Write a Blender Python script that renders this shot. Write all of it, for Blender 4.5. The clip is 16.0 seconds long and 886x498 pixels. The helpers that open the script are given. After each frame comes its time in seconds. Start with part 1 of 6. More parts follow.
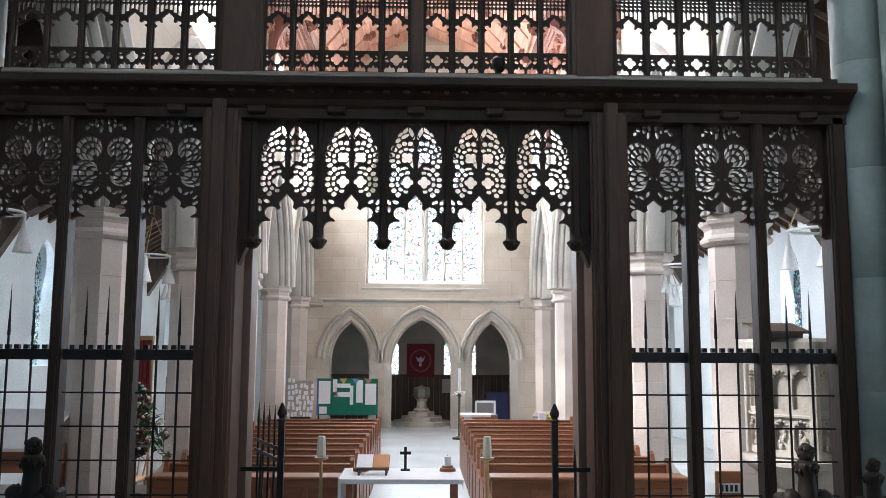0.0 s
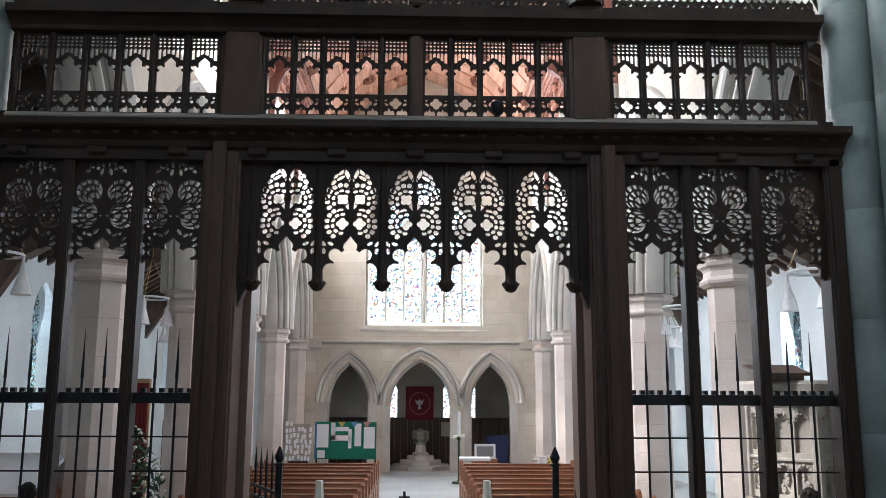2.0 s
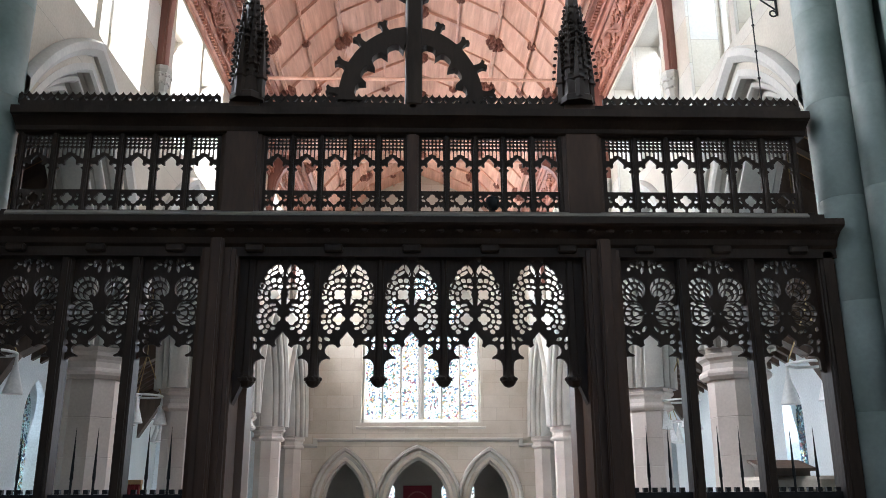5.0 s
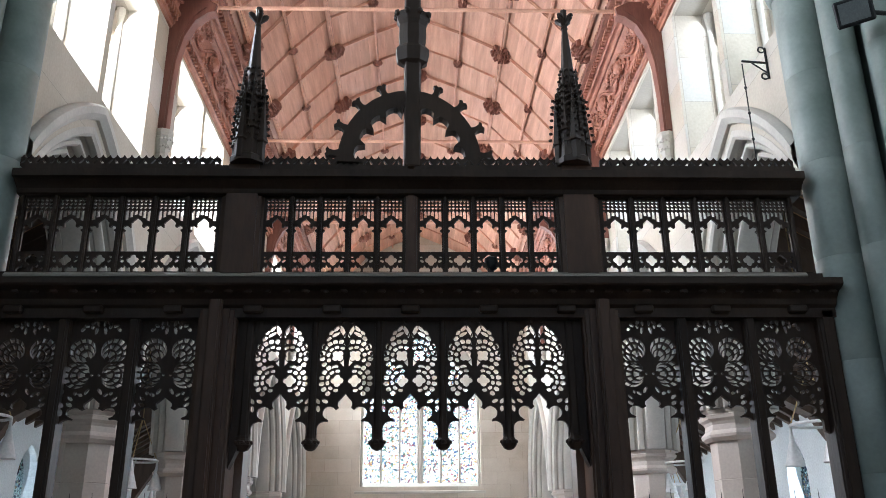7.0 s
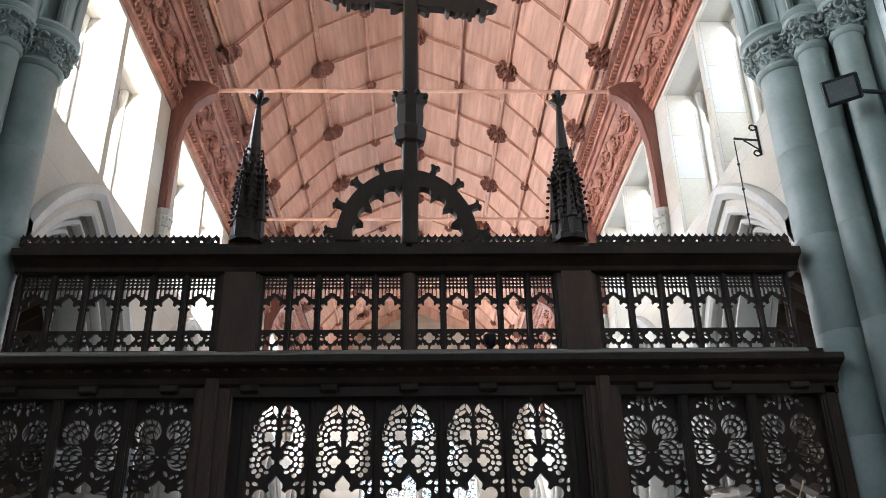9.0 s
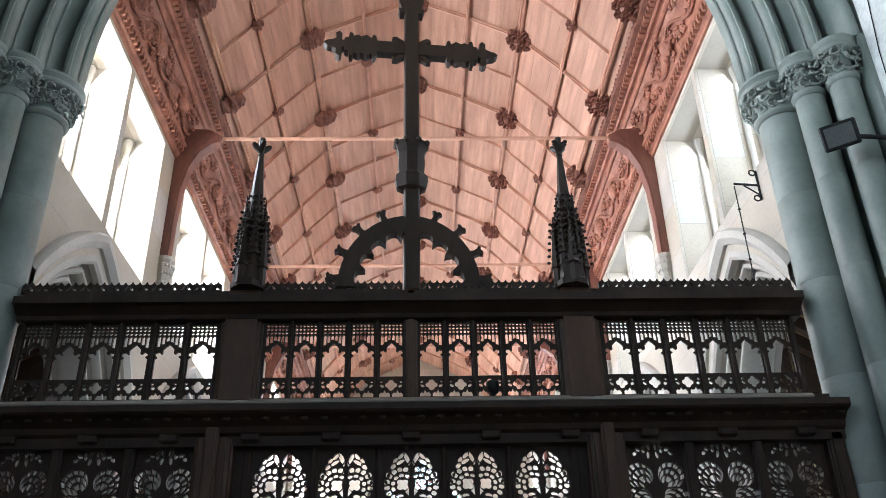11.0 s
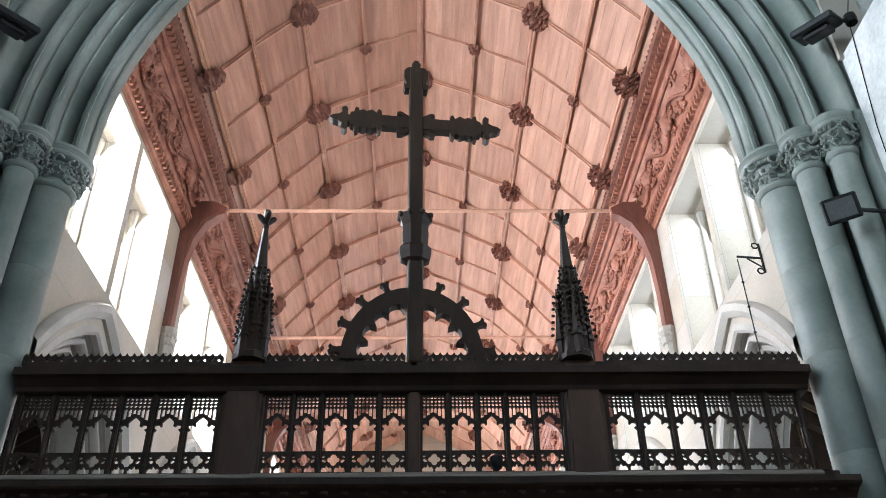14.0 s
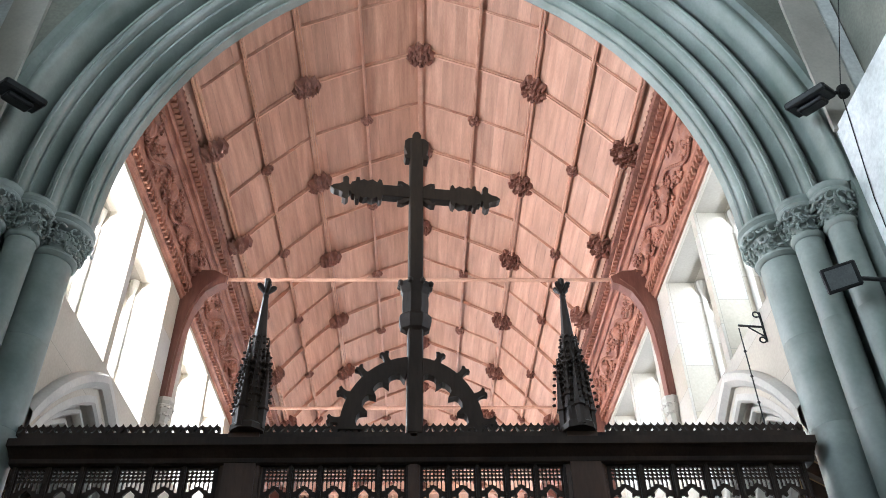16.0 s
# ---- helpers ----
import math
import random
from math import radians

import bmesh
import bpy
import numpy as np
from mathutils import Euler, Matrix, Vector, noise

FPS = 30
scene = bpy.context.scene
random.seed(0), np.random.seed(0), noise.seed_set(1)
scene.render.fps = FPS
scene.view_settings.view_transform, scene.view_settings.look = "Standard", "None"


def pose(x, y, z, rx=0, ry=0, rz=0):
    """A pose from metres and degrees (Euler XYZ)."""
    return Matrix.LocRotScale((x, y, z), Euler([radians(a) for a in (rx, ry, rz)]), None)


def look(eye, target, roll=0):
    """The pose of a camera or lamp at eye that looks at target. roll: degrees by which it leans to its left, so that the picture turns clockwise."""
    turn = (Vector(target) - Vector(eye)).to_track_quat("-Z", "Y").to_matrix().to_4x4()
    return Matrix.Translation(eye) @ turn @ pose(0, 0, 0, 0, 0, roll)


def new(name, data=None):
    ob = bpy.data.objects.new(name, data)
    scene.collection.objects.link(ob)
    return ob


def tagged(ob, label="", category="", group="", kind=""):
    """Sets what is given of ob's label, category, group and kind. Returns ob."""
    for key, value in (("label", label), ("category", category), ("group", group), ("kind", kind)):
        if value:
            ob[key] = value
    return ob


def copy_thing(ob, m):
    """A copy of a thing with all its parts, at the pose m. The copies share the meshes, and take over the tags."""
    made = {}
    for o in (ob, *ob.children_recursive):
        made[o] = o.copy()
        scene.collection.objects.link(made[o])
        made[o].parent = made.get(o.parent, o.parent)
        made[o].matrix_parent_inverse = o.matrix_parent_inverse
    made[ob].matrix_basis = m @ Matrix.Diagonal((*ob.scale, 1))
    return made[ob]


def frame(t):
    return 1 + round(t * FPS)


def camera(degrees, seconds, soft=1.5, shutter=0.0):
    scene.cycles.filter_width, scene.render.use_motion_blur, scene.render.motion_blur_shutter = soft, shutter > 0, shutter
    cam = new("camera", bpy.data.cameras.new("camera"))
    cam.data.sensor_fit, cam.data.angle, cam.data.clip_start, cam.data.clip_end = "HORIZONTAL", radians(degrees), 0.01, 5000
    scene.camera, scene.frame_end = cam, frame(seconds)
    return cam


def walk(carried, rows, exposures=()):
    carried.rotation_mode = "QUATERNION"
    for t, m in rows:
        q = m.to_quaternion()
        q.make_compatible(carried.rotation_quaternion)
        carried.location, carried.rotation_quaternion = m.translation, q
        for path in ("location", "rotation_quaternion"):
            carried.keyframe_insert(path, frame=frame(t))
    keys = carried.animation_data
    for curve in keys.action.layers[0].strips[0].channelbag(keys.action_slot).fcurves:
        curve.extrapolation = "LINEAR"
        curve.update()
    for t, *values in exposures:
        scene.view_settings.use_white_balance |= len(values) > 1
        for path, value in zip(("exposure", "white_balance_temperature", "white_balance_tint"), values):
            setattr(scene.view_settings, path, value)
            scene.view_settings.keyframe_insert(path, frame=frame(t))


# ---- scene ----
cam = camera(55.1, 16.0, 0.4)
EYE = (0.015, -6.2, 1.6)
# seconds, turn to the left, tilt, lean
PATH = [(0, -1.38, 6.86, 0.32), (0.5, -1.39, 7.44, 0.32), (1, -1.41, 8.04, 0.41), (1.5, -1.44, 8.82, 0.40), (2, -1.43, 9.68, 0.25),
        (2.5, -1.57, 11.10, 0.19), (3, -1.68, 12.84, -0.03), (3.5, -1.74, 13.95, -0.09), (6, -1.61, 17.92, -0.34), (6.5, -1.72, 19.16, -0.44),
        (7, -1.77, 20.12, -0.53), (7.5, -1.86, 21.72, -0.68), (8, -2.01, 23.42, -0.74), (8.5, -1.89, 24.28, -0.89), (9, -1.99, 25.31, -1.01),
        (11.5, -1.91, 28.96, -1.31), (12, -1.94, 29.91, -1.36), (12.5, -1.89, 31.91, -1.22), (13, -1.90, 32.22, -1.16), (13.5, -1.81, 32.63, -0.96),
        (14, -1.76, 33.27, -0.98), (14.5, -1.71, 34.09, -1.09), (15, -1.71, 34.93, -1.14), (15.5, -1.74, 35.92, -1.13), (16, -1.85, 37.91, -1.06)]


def aim(eye, yaw, tilt, lean):
    a, b = radians(yaw), radians(tilt)
    ahead = Vector((-math.sin(a) * math.cos(b), math.cos(a) * math.cos(b), math.sin(b)))
    return look(eye, Vector(eye) + ahead * 10, lean)


walk(cam, [(t, aim(EYE, a, b, c)) for t, a, b, c in PATH], [(0, 1.56, 5780, 12), (1.5, 1.38, 5780, 12), (3.5, 1.18, 5780, 12), (6, 1.0, 5780, 12), (9, 1.0, 5780, 12), (12, 1.1, 5780, 12), (16, 1.15, 5780, 12)])

# ---- light ----
world = bpy.data.worlds.new("sky")
scene.world = world
world.use_nodes = True
wn = world.node_tree.nodes
sky = wn.new("ShaderNodeTexSky")
sky.sky_type, sky.sun_disc = "NISHITA", False
sky.sun_elevation, sky.sun_rotation = radians(42), radians(-70)
wn["Background"].inputs["Strength"].default_value = 0.15
world.node_tree.links.new(sky.outputs[0], wn["Background"].inputs["Color"])


def lamp(name, eye, target, energy, sx, sy, color=(1, 1, 1)):
    data = bpy.data.lights.new(name, "AREA")
    data.shape, data.size, data.size_y, data.energy, data.color = "RECTANGLE", sx, sy, energy, color
    ob = new(name, data)
    ob.matrix_world = look(eye, target)
    return ob


sun = new("sun", bpy.data.lights.new("sun", "SUN"))
sun.data.energy, sun.data.angle, sun.data.color = 2.2, radians(6), (1.0, 0.94, 0.85)
sun.matrix_world = look((-20, 6, 18), (0, 8, 0))
# sky light standing in the window openings
BAYS = [1.45 + 3.8 * k for k in range(5)]
for y in BAYS:
    lamp("clerestory_daylight_south", (-4.02, y, 7.1), (0, y, 5.0), 270, 2.7, 2.0, (1.0, 0.99, 0.98))
    lamp("clerestory_daylight_north", (4.02, y, 7.1), (0, y, 5.0), 62, 2.7, 2.0, (0.92, 0.97, 1.0))
lamp("west_window_daylight", (0, 19.2, 5.8), (0, 0, 7.5), 560, 3.3, 4.6, (0.93, 0.99, 1.0))
lamp("aisle_daylight_south", (-6.95, 8, 2.6), (0, 8, 1.4), 60, 14, 2.0, (0.85, 0.95, 1.0))
lamp("aisle_daylight_north", (6.95, 8, 2.6), (0, 8, 1.2), 350, 14, 2.0, (0.85, 0.95, 1.0))
# weak greenish fill added behind the camera, in an assumed east window
lamp("east_fill", (0, -12.6, 5.5), (0, 0, 6.5), 10, 3.4, 4.5, (0.9, 1.0, 0.95))
# fill lamps added to brighten arch and side walls, tilted up off the lower shafts
for y in (-4.2, -8.2):
    side = lamp("chancel_fill_south", (-4.0, y, 8.0), (3.8, -0.9, 13.0), 160 if y > -5 else 20, 1.5, 2.4, (0.88, 0.98, 1.0))
    side.data.spread = radians(140)
    lamp("chancel_fill_north", (4.0, y, 8.0), (-3.8, -0.9, 13.0), 15, 1.5, 2.4, (0.92, 1.0, 0.96))


# bright overcast sky beyond the west window
glow = bpy.data.materials.new("hazy_sky")
glow.use_nodes = True
gn = glow.node_tree
gn.nodes.remove(gn.nodes["Principled BSDF"])
ge = gn.nodes.new("ShaderNodeEmission")
ge.inputs["Color"].default_value, ge.inputs["Strength"].default_value = (0.95, 0.99, 1.0, 1), 1.6
gn.links.new(ge.outputs[0], gn.nodes["Material Output"].inputs[0])
me = bpy.data.meshes.new("backdrop")
me.from_pydata([(-30, 45, -2), (30, 45, -2), (30, 45, 32), (-30, 45, 32)], [], [(0, 1, 2, 3)])
me.materials.append(glow)
tagged(new("backdrop", me), kind="structure")


# ---- materials ----
def ramp(nt, fac, stops):
    r = nt.nodes.new("ShaderNodeValToRGB")
    while len(r.color_ramp.elements) < len(stops):
        r.color_ramp.elements.new(0.5)
    for e, (p, c) in zip(r.color_ramp.elements, stops):
        e.position, e.color = p, (*c, 1)
    nt.links.new(fac, r.inputs[0])
    return r.outputs[0]


def mat(name, a, b, scale=3.0, rough=0.7, bump=0.15, fine=60.0, metal=0.0, stretch=(1, 1, 1), per="", spread=0.2, blocks=None, spec=0.5, grain=0.10, tone=(0.86, 0.84, 0.8)):
    """Two tones in broad patches, fine grain that varies tone and relief, and a chance tone for each piece."""
    m = bpy.data.materials.new(name)
    m.use_nodes = True
    nt = m.node_tree
    p = nt.nodes["Principled BSDF"]
    tc = nt.nodes.new("ShaderNodeTexCoord")
    mp = nt.nodes.new("ShaderNodeMapping")
    mp.inputs["Scale"].default_value = stretch
    nt.links.new(tc.outputs["Object"], mp.inputs[0])
    n1, n2 = nt.nodes.new("ShaderNodeTexNoise"), nt.nodes.new("ShaderNodeTexNoise")
    n1.inputs["Scale"].default_value, n1.inputs["Detail"].default_value = scale, 6
    n2.inputs["Scale"].default_value, n2.inputs["Detail"].default_value = fine, 4
    for n in (n1, n2):
        nt.links.new(mp.outputs[0], n.inputs["Vector"])
    col = ramp(nt, n1.outputs[0], ((0.32, a), (0.68, b)))
    gr = ramp(nt, n2.outputs[0], ((0.25, (1 - grain * 2,) * 3), (0.7, (1 + grain * 0.4,) * 3)))

    def mul(c, d, f=1.0):
        x = nt.nodes.new("ShaderNodeMix")
        x.data_type, x.blend_type = "RGBA", "MULTIPLY"
        x.inputs[0].default_value = f
        nt.links.new(c, x.inputs[6])
        nt.links.new(d, x.inputs[7])
        return x.outputs[2]

    col = mul(col, gr)
    if per:
        src = nt.nodes.new("ShaderNodeObjectInfo" if per == "object" else "ShaderNodeNewGeometry")
        out = src.outputs["Random" if per == "object" else "Random Per Island"]
        col = mul(col, ramp(nt, out, ((0.0, (1 - spread, 1 - spread * 1.15, 1 - spread * 1.3)), (1.0, (1.06,) * 3))))
    height = n2.outputs[0]
    if blocks:
        bt = nt.nodes.new("ShaderNodeTexBrick")
        rot = nt.nodes.new("ShaderNodeMapping")
        rot.inputs["Rotation"].default_value = blocks[2]
        nt.links.new(tc.outputs["Object"], rot.inputs[0])
        nt.links.new(rot.outputs[0], bt.inputs["Vector"])
        bt.inputs["Scale"].default_value = 1.0
        bt.inputs["Brick Width"].default_value, bt.inputs["Row Height"].default_value = blocks[0], blocks[1]
        bt.inputs["Mortar Size"].default_value, bt.inputs["Mortar Smooth"].default_value = 0.004, 0.3
        bt.inputs["Color1"].default_value, bt.inputs["Color2"].default_value, bt.inputs["Mortar"].default_value = (1, 1, 1, 1), (*tone, 1), (0.68, 0.66, 0.62, 1)
        col = mul(col, bt.outputs[0])
    bp = nt.nodes.new("ShaderNodeBump")
    bp.inputs["Strength"].default_value, bp.inputs["Distance"].default_value = bump, 0.01
    nt.links.new(height, bp.inputs["Height"])
    nt.links.new(bp.outputs[0], p.inputs["Normal"])
    nt.links.new(col, p.inputs["Base Color"])
    p.inputs["Roughness"].default_value, p.inputs["Metallic"].default_value = rough, metal
    p.inputs["Specular IOR Level"].default_value = spec
    return m


FLAT_YZ, FLAT_XZ = (radians(90), 0, radians(90)), (radians(90), 0, 0)
SCREEN_OAK = mat("dark_oak", (0.024, 0.013, 0.008), (0.044, 0.025, 0.015), 5, 0.55, 0.25, 40, stretch=(1, 1, 0.2), spec=0.3)
BLACK_OAK = mat("blackened_oak", (0.010, 0.007, 0.005), (0.020, 0.013, 0.009), 6, 0.6, 0.25, 40, stretch=(1, 1, 0.2), spec=0.25)
# the screen's oak made paler and warmer, for light falling on the posts
POST_OAK = mat("lit_dark_oak", (0.056, 0.026, 0.013), (0.095, 0.047, 0.027), 4, 0.5, 0.2, 40, stretch=(1, 1, 0.2), spec=0.4)
STONE = mat("warm_limestone", (0.40, 0.375, 0.33), (0.56, 0.53, 0.47), 1.2, 0.85, 0.08, 35, grain=0.05)
STONE_W = mat("limestone_blocks_west", (0.47, 0.41, 0.33), (0.62, 0.565, 0.48), 1.0, 0.85, 0.08, 35, blocks=(0.75, 0.36, FLAT_XZ), grain=0.05)
STONE_N = mat("limestone_blocks_nave", (0.43, 0.405, 0.36), (0.56, 0.53, 0.475), 1.0, 0.85, 0.08, 35, blocks=(0.62, 0.34, FLAT_YZ), grain=0.05, tone=(0.93, 0.83, 0.68))
PIER = mat("pier_limestone", (0.49, 0.42, 0.365), (0.61, 0.54, 0.48), 1.4, 0.85, 0.08, 35, per="island", spread=0.08, grain=0.05)
ARCH_STONE = mat("green_grey_stone", (0.16, 0.196, 0.172), (0.33, 0.365, 0.335), 1.3, 0.5, 0.08, 30, grain=0.05)
CHANCEL_WALL = mat("chancel_stone", (0.15, 0.16, 0.13), (0.25, 0.25, 0.21), 1.1, 0.85, 0.25, 30)
PLASTER = mat("flaking_white_plaster", (0.60, 0.63, 0.62), (0.82, 0.84, 0.83), 2.2, 0.7, 0.45, 26, grain=0.10)
AISLE_PLASTER = mat("pale_aisle_plaster", (0.62, 0.67, 0.68), (0.74, 0.78, 0.78), 1.0, 0.8, 0.1, 30)
CEIL_WOOD = mat("ceiling_pine", (0.43, 0.212, 0.136), (0.61, 0.335, 0.226), 2.5, 0.5, 0.08, 30, stretch=(6, 0.5, 6), per="island", spread=0.2)
RIB_WOOD = mat("ceiling_rib_wood", (0.52, 0.26, 0.17), (0.68, 0.38, 0.26), 4, 0.5, 0.1, 50)
POST_WOOD = mat("wall_post_wood", (0.17, 0.065, 0.045), (0.25, 0.10, 0.07), 5, 0.5, 0.15, 50, stretch=(1, 1, 0.2))
BOSS_WOOD = mat("carved_boss_wood", (0.20, 0.08, 0.055), (0.32, 0.14, 0.095), 12, 0.55, 0.2, 60)
PEW_WOOD = mat("honey_oak_pew", (0.22, 0.082, 0.034), (0.31, 0.125, 0.054), 3, 0.4, 0.1, 40, stretch=(0.4, 4, 4), per="object", spread=0.12)
IRON = mat("black_iron", (0.015, 0.015, 0.016), (0.03, 0.03, 0.03), 8, 0.5, 0.2, 70, metal=0.6)
FLOOR_STONE = mat("pale_floor_slabs", (0.42, 0.44, 0.45), (0.55, 0.57, 0.57), 1.0, 0.35, 0.05, 40, blocks=(0.9, 0.6, (0, 0, 0)))
DARK_FLOOR = mat("chancel_floor_tiles", (0.16, 0.13, 0.10), (0.24, 0.19, 0.15), 2, 0.4, 0.05, 40)
LINEN = mat("white_linen", (0.74, 0.74, 0.76), (0.82, 0.82, 0.83), 4, 0.85, 0.2, 120)
ENAMEL = mat("white_lamp_shade", (0.78, 0.78, 0.76), (0.84, 0.84, 0.82), 4, 0.4, 0.02, 30)
CORNICE_WOOD = mat("cornice_wood", (0.27, 0.10, 0.062), (0.46, 0.20, 0.125), 5, 0.5, 0.15, 50)
RAFTER = mat("aisle_roof_timber", (0.34, 0.20, 0.09), (0.46, 0.29, 0.14), 3, 0.6, 0.15, 40)
DARK_PANEL = mat("dark_wall_panelling", (0.075, 0.05, 0.035), (0.12, 0.08, 0.055), 4, 0.5, 0.1, 40, stretch=(4, 4, 0.4))


def plain(name, c, rough=0.6, metal=0.0):
    return mat(name, tuple(v * 0.88 for v in c), c, 6, rough, 0.05, 80, metal)


def pane_material(name, tint, coloured=0.0):
    m = bpy.data.materials.new(name)
    m.use_nodes = True
    nt = m.node_tree
    nt.nodes.remove(nt.nodes["Principled BSDF"])
    tr, gl, mx = nt.nodes.new("ShaderNodeBsdfTransparent"), nt.nodes.new("ShaderNodeBsdfGlossy"), nt.nodes.new("ShaderNodeMixShader")
    mx.inputs[0].default_value = 0.05
    gl.inputs["Roughness"].default_value = 0.15
    tr.inputs[0].default_value = (*tint, 1)
    if coloured:
        tc, vo, lead = nt.nodes.new("ShaderNodeTexCoord"), nt.nodes.new("ShaderNodeTexVoronoi"), nt.nodes.new("ShaderNodeTexVoronoi")
        lead.feature = "DISTANCE_TO_EDGE"
        for v in (vo, lead):
            v.inputs["Scale"].default_value = 21
            nt.links.new(tc.outputs["Object"], v.inputs["Vector"])
        sep = nt.nodes.new("ShaderNodeSeparateColor")
        nt.links.new(vo.outputs["Color"], sep.inputs[0])
        keep = 1 - coloured
        col = ramp(nt, sep.outputs[0], ((0.0, (0.85, 0.97, 0.93)), (keep, tint), (keep + 0.01, (0.26, 0.42, 0.33)), (keep + coloured * 0.35, (0.28, 0.37, 0.50)), (keep + coloured * 0.6, (0.52, 0.27, 0.28)), (keep + coloured * 0.8, (0.72, 0.64, 0.45))))
        x = nt.nodes.new("ShaderNodeMix")
        x.data_type, x.blend_type = "RGBA", "MULTIPLY"
        x.inputs[0].default_value = 1.0
        nt.links.new(col, x.inputs[6])
        nt.links.new(ramp(nt, lead.outputs["Distance"], ((0.02, (0.35, 0.38, 0.38)), (0.06, (1, 1, 1)))), x.inputs[7])
        col = x.outputs[2]
        nt.links.new(col, tr.inputs[0])
    nt.links.new(tr.outputs[0], mx.inputs[1])
    nt.links.new(gl.outputs[0], mx.inputs[2])
    nt.links.new(mx.outputs[0], nt.nodes["Material Output"].inputs[0])
    return m


CLEAR = pane_material("clear_leaded_glass", (0.95, 0.97, 0.96))
STAINED = pane_material("pale_stained_glass", (0.97, 0.98, 0.97), 0.30)
DEEP_STAINED = pane_material("deep_stained_glass", (0.22, 0.26, 0.32), 0.5)


# ---- mesh tools ----
from mathutils import geometry


def part(name, bm, material, parent=None, label="", smooth=False):
    me = bpy.data.meshes.new(name)
    bm.to_mesh(me)
    bm.free()
    return mesh_part(name, me, material, parent, label, smooth)


def mesh_part(name, me, material, parent=None, label="", smooth=False):
    if not me.materials:
        me.materials.append(material)
    if smooth:
        me.polygons.foreach_set("use_smooth", [True] * len(me.polygons))
        me.set_sharp_from_angle(angle=radians(40))
    ob = new(name, me)
    if parent:
        ob.parent = parent
    if label:
        ob["label"] = label
    return ob


def thing(name, label, category, at=(0, 0, 0), group="", kind=""):
    ob = new(name)
    ob.location = at
    ob.empty_display_size = 0.1
    return tagged(ob, label, category, group, kind)


def box(bm, x0, x1, y0, y1, z0, z1, bevel=0.0):
    v = [bm.verts.new((x, y, z)) for z in (z0, z1) for y in (y0, y1) for x in (x0, x1)]
    fs = [bm.faces.new([v[i] for i in f]) for f in ((0, 2, 3, 1), (4, 5, 7, 6), (0, 1, 5, 4), (2, 6, 7, 3), (0, 4, 6, 2), (1, 3, 7, 5))]
    if bevel:
        bmesh.ops.bevel(bm, geom=list({e for f in fs for e in f.edges}), offset=bevel, segments=1, affect="EDGES")


def boxed(name, dims, material, parent=None, label="", bevel=0.0):
    bm = bmesh.new()
    box(bm, *dims, bevel)
    return part(name, bm, material, parent, label)


def prism(bm, pts, lo, hi, axis="y"):
    """A polygon drawn in the plane across the axis, given thickness along it."""
    put = {"y": lambda p, t: (p[0], t, p[1]), "x": lambda p, t: (t, p[0], p[1]), "z": lambda p, t: (p[0], p[1], t)}[axis]
    a, b = [bm.verts.new(put(p, lo)) for p in pts], [bm.verts.new(put(p, hi)) for p in pts]
    fs = [bm.faces.new(a), bm.faces.new(b[::-1])]
    n = len(pts)
    fs += [bm.faces.new((a[i], b[i], b[(i + 1) % n], a[(i + 1) % n])) for i in range(n)]
    bmesh.ops.recalc_face_normals(bm, faces=fs)


def lathe(bm, rings, sides=16, at=(0, 0, 0), turn=0.0, sq=1.0):
    """Rings of (radius, height) spun round an upright axis."""
    prev = None
    fs = []
    for r, z in rings:
        ring = [bm.verts.new((at[0] + r * math.cos(turn + 2 * math.pi * i / sides), at[1] + sq * r * math.sin(turn + 2 * math.pi * i / sides), at[2] + z)) for i in range(sides)]
        if prev:
            fs += [bm.faces.new((prev[i], prev[(i + 1) % sides], ring[(i + 1) % sides], ring[i])) for i in range(sides)]
        else:
            fs.append(bm.faces.new(ring[::-1]))
        prev = ring
    fs.append(bm.faces.new(prev))


def tube(bm, a, b, r, sides=8, r2=None):
    a, b = Vector(a), Vector(b)
    q = (b - a).to_track_quat("Z", "Y")
    rings = []
    for p, rr in ((a, r), (b, r if r2 is None else r2)):
        rings.append([bm.verts.new(p + q @ Vector((rr * math.cos(2 * math.pi * i / sides), rr * math.sin(2 * math.pi * i / sides), 0))) for i in range(sides)])
    for i in range(sides):
        bm.faces.new((rings[0][i], rings[0][(i + 1) % sides], rings[1][(i + 1) % sides], rings[1][i]))
    bm.faces.new(rings[0][::-1])
    bm.faces.new(rings[1])


def blob(bm, at, r, squash=(1, 1, 1), sub=1):
    bmesh.ops.create_icosphere(bm, subdivisions=sub, radius=r, matrix=Matrix.Translation(at) @ Matrix.Diagonal((*squash, 1)))


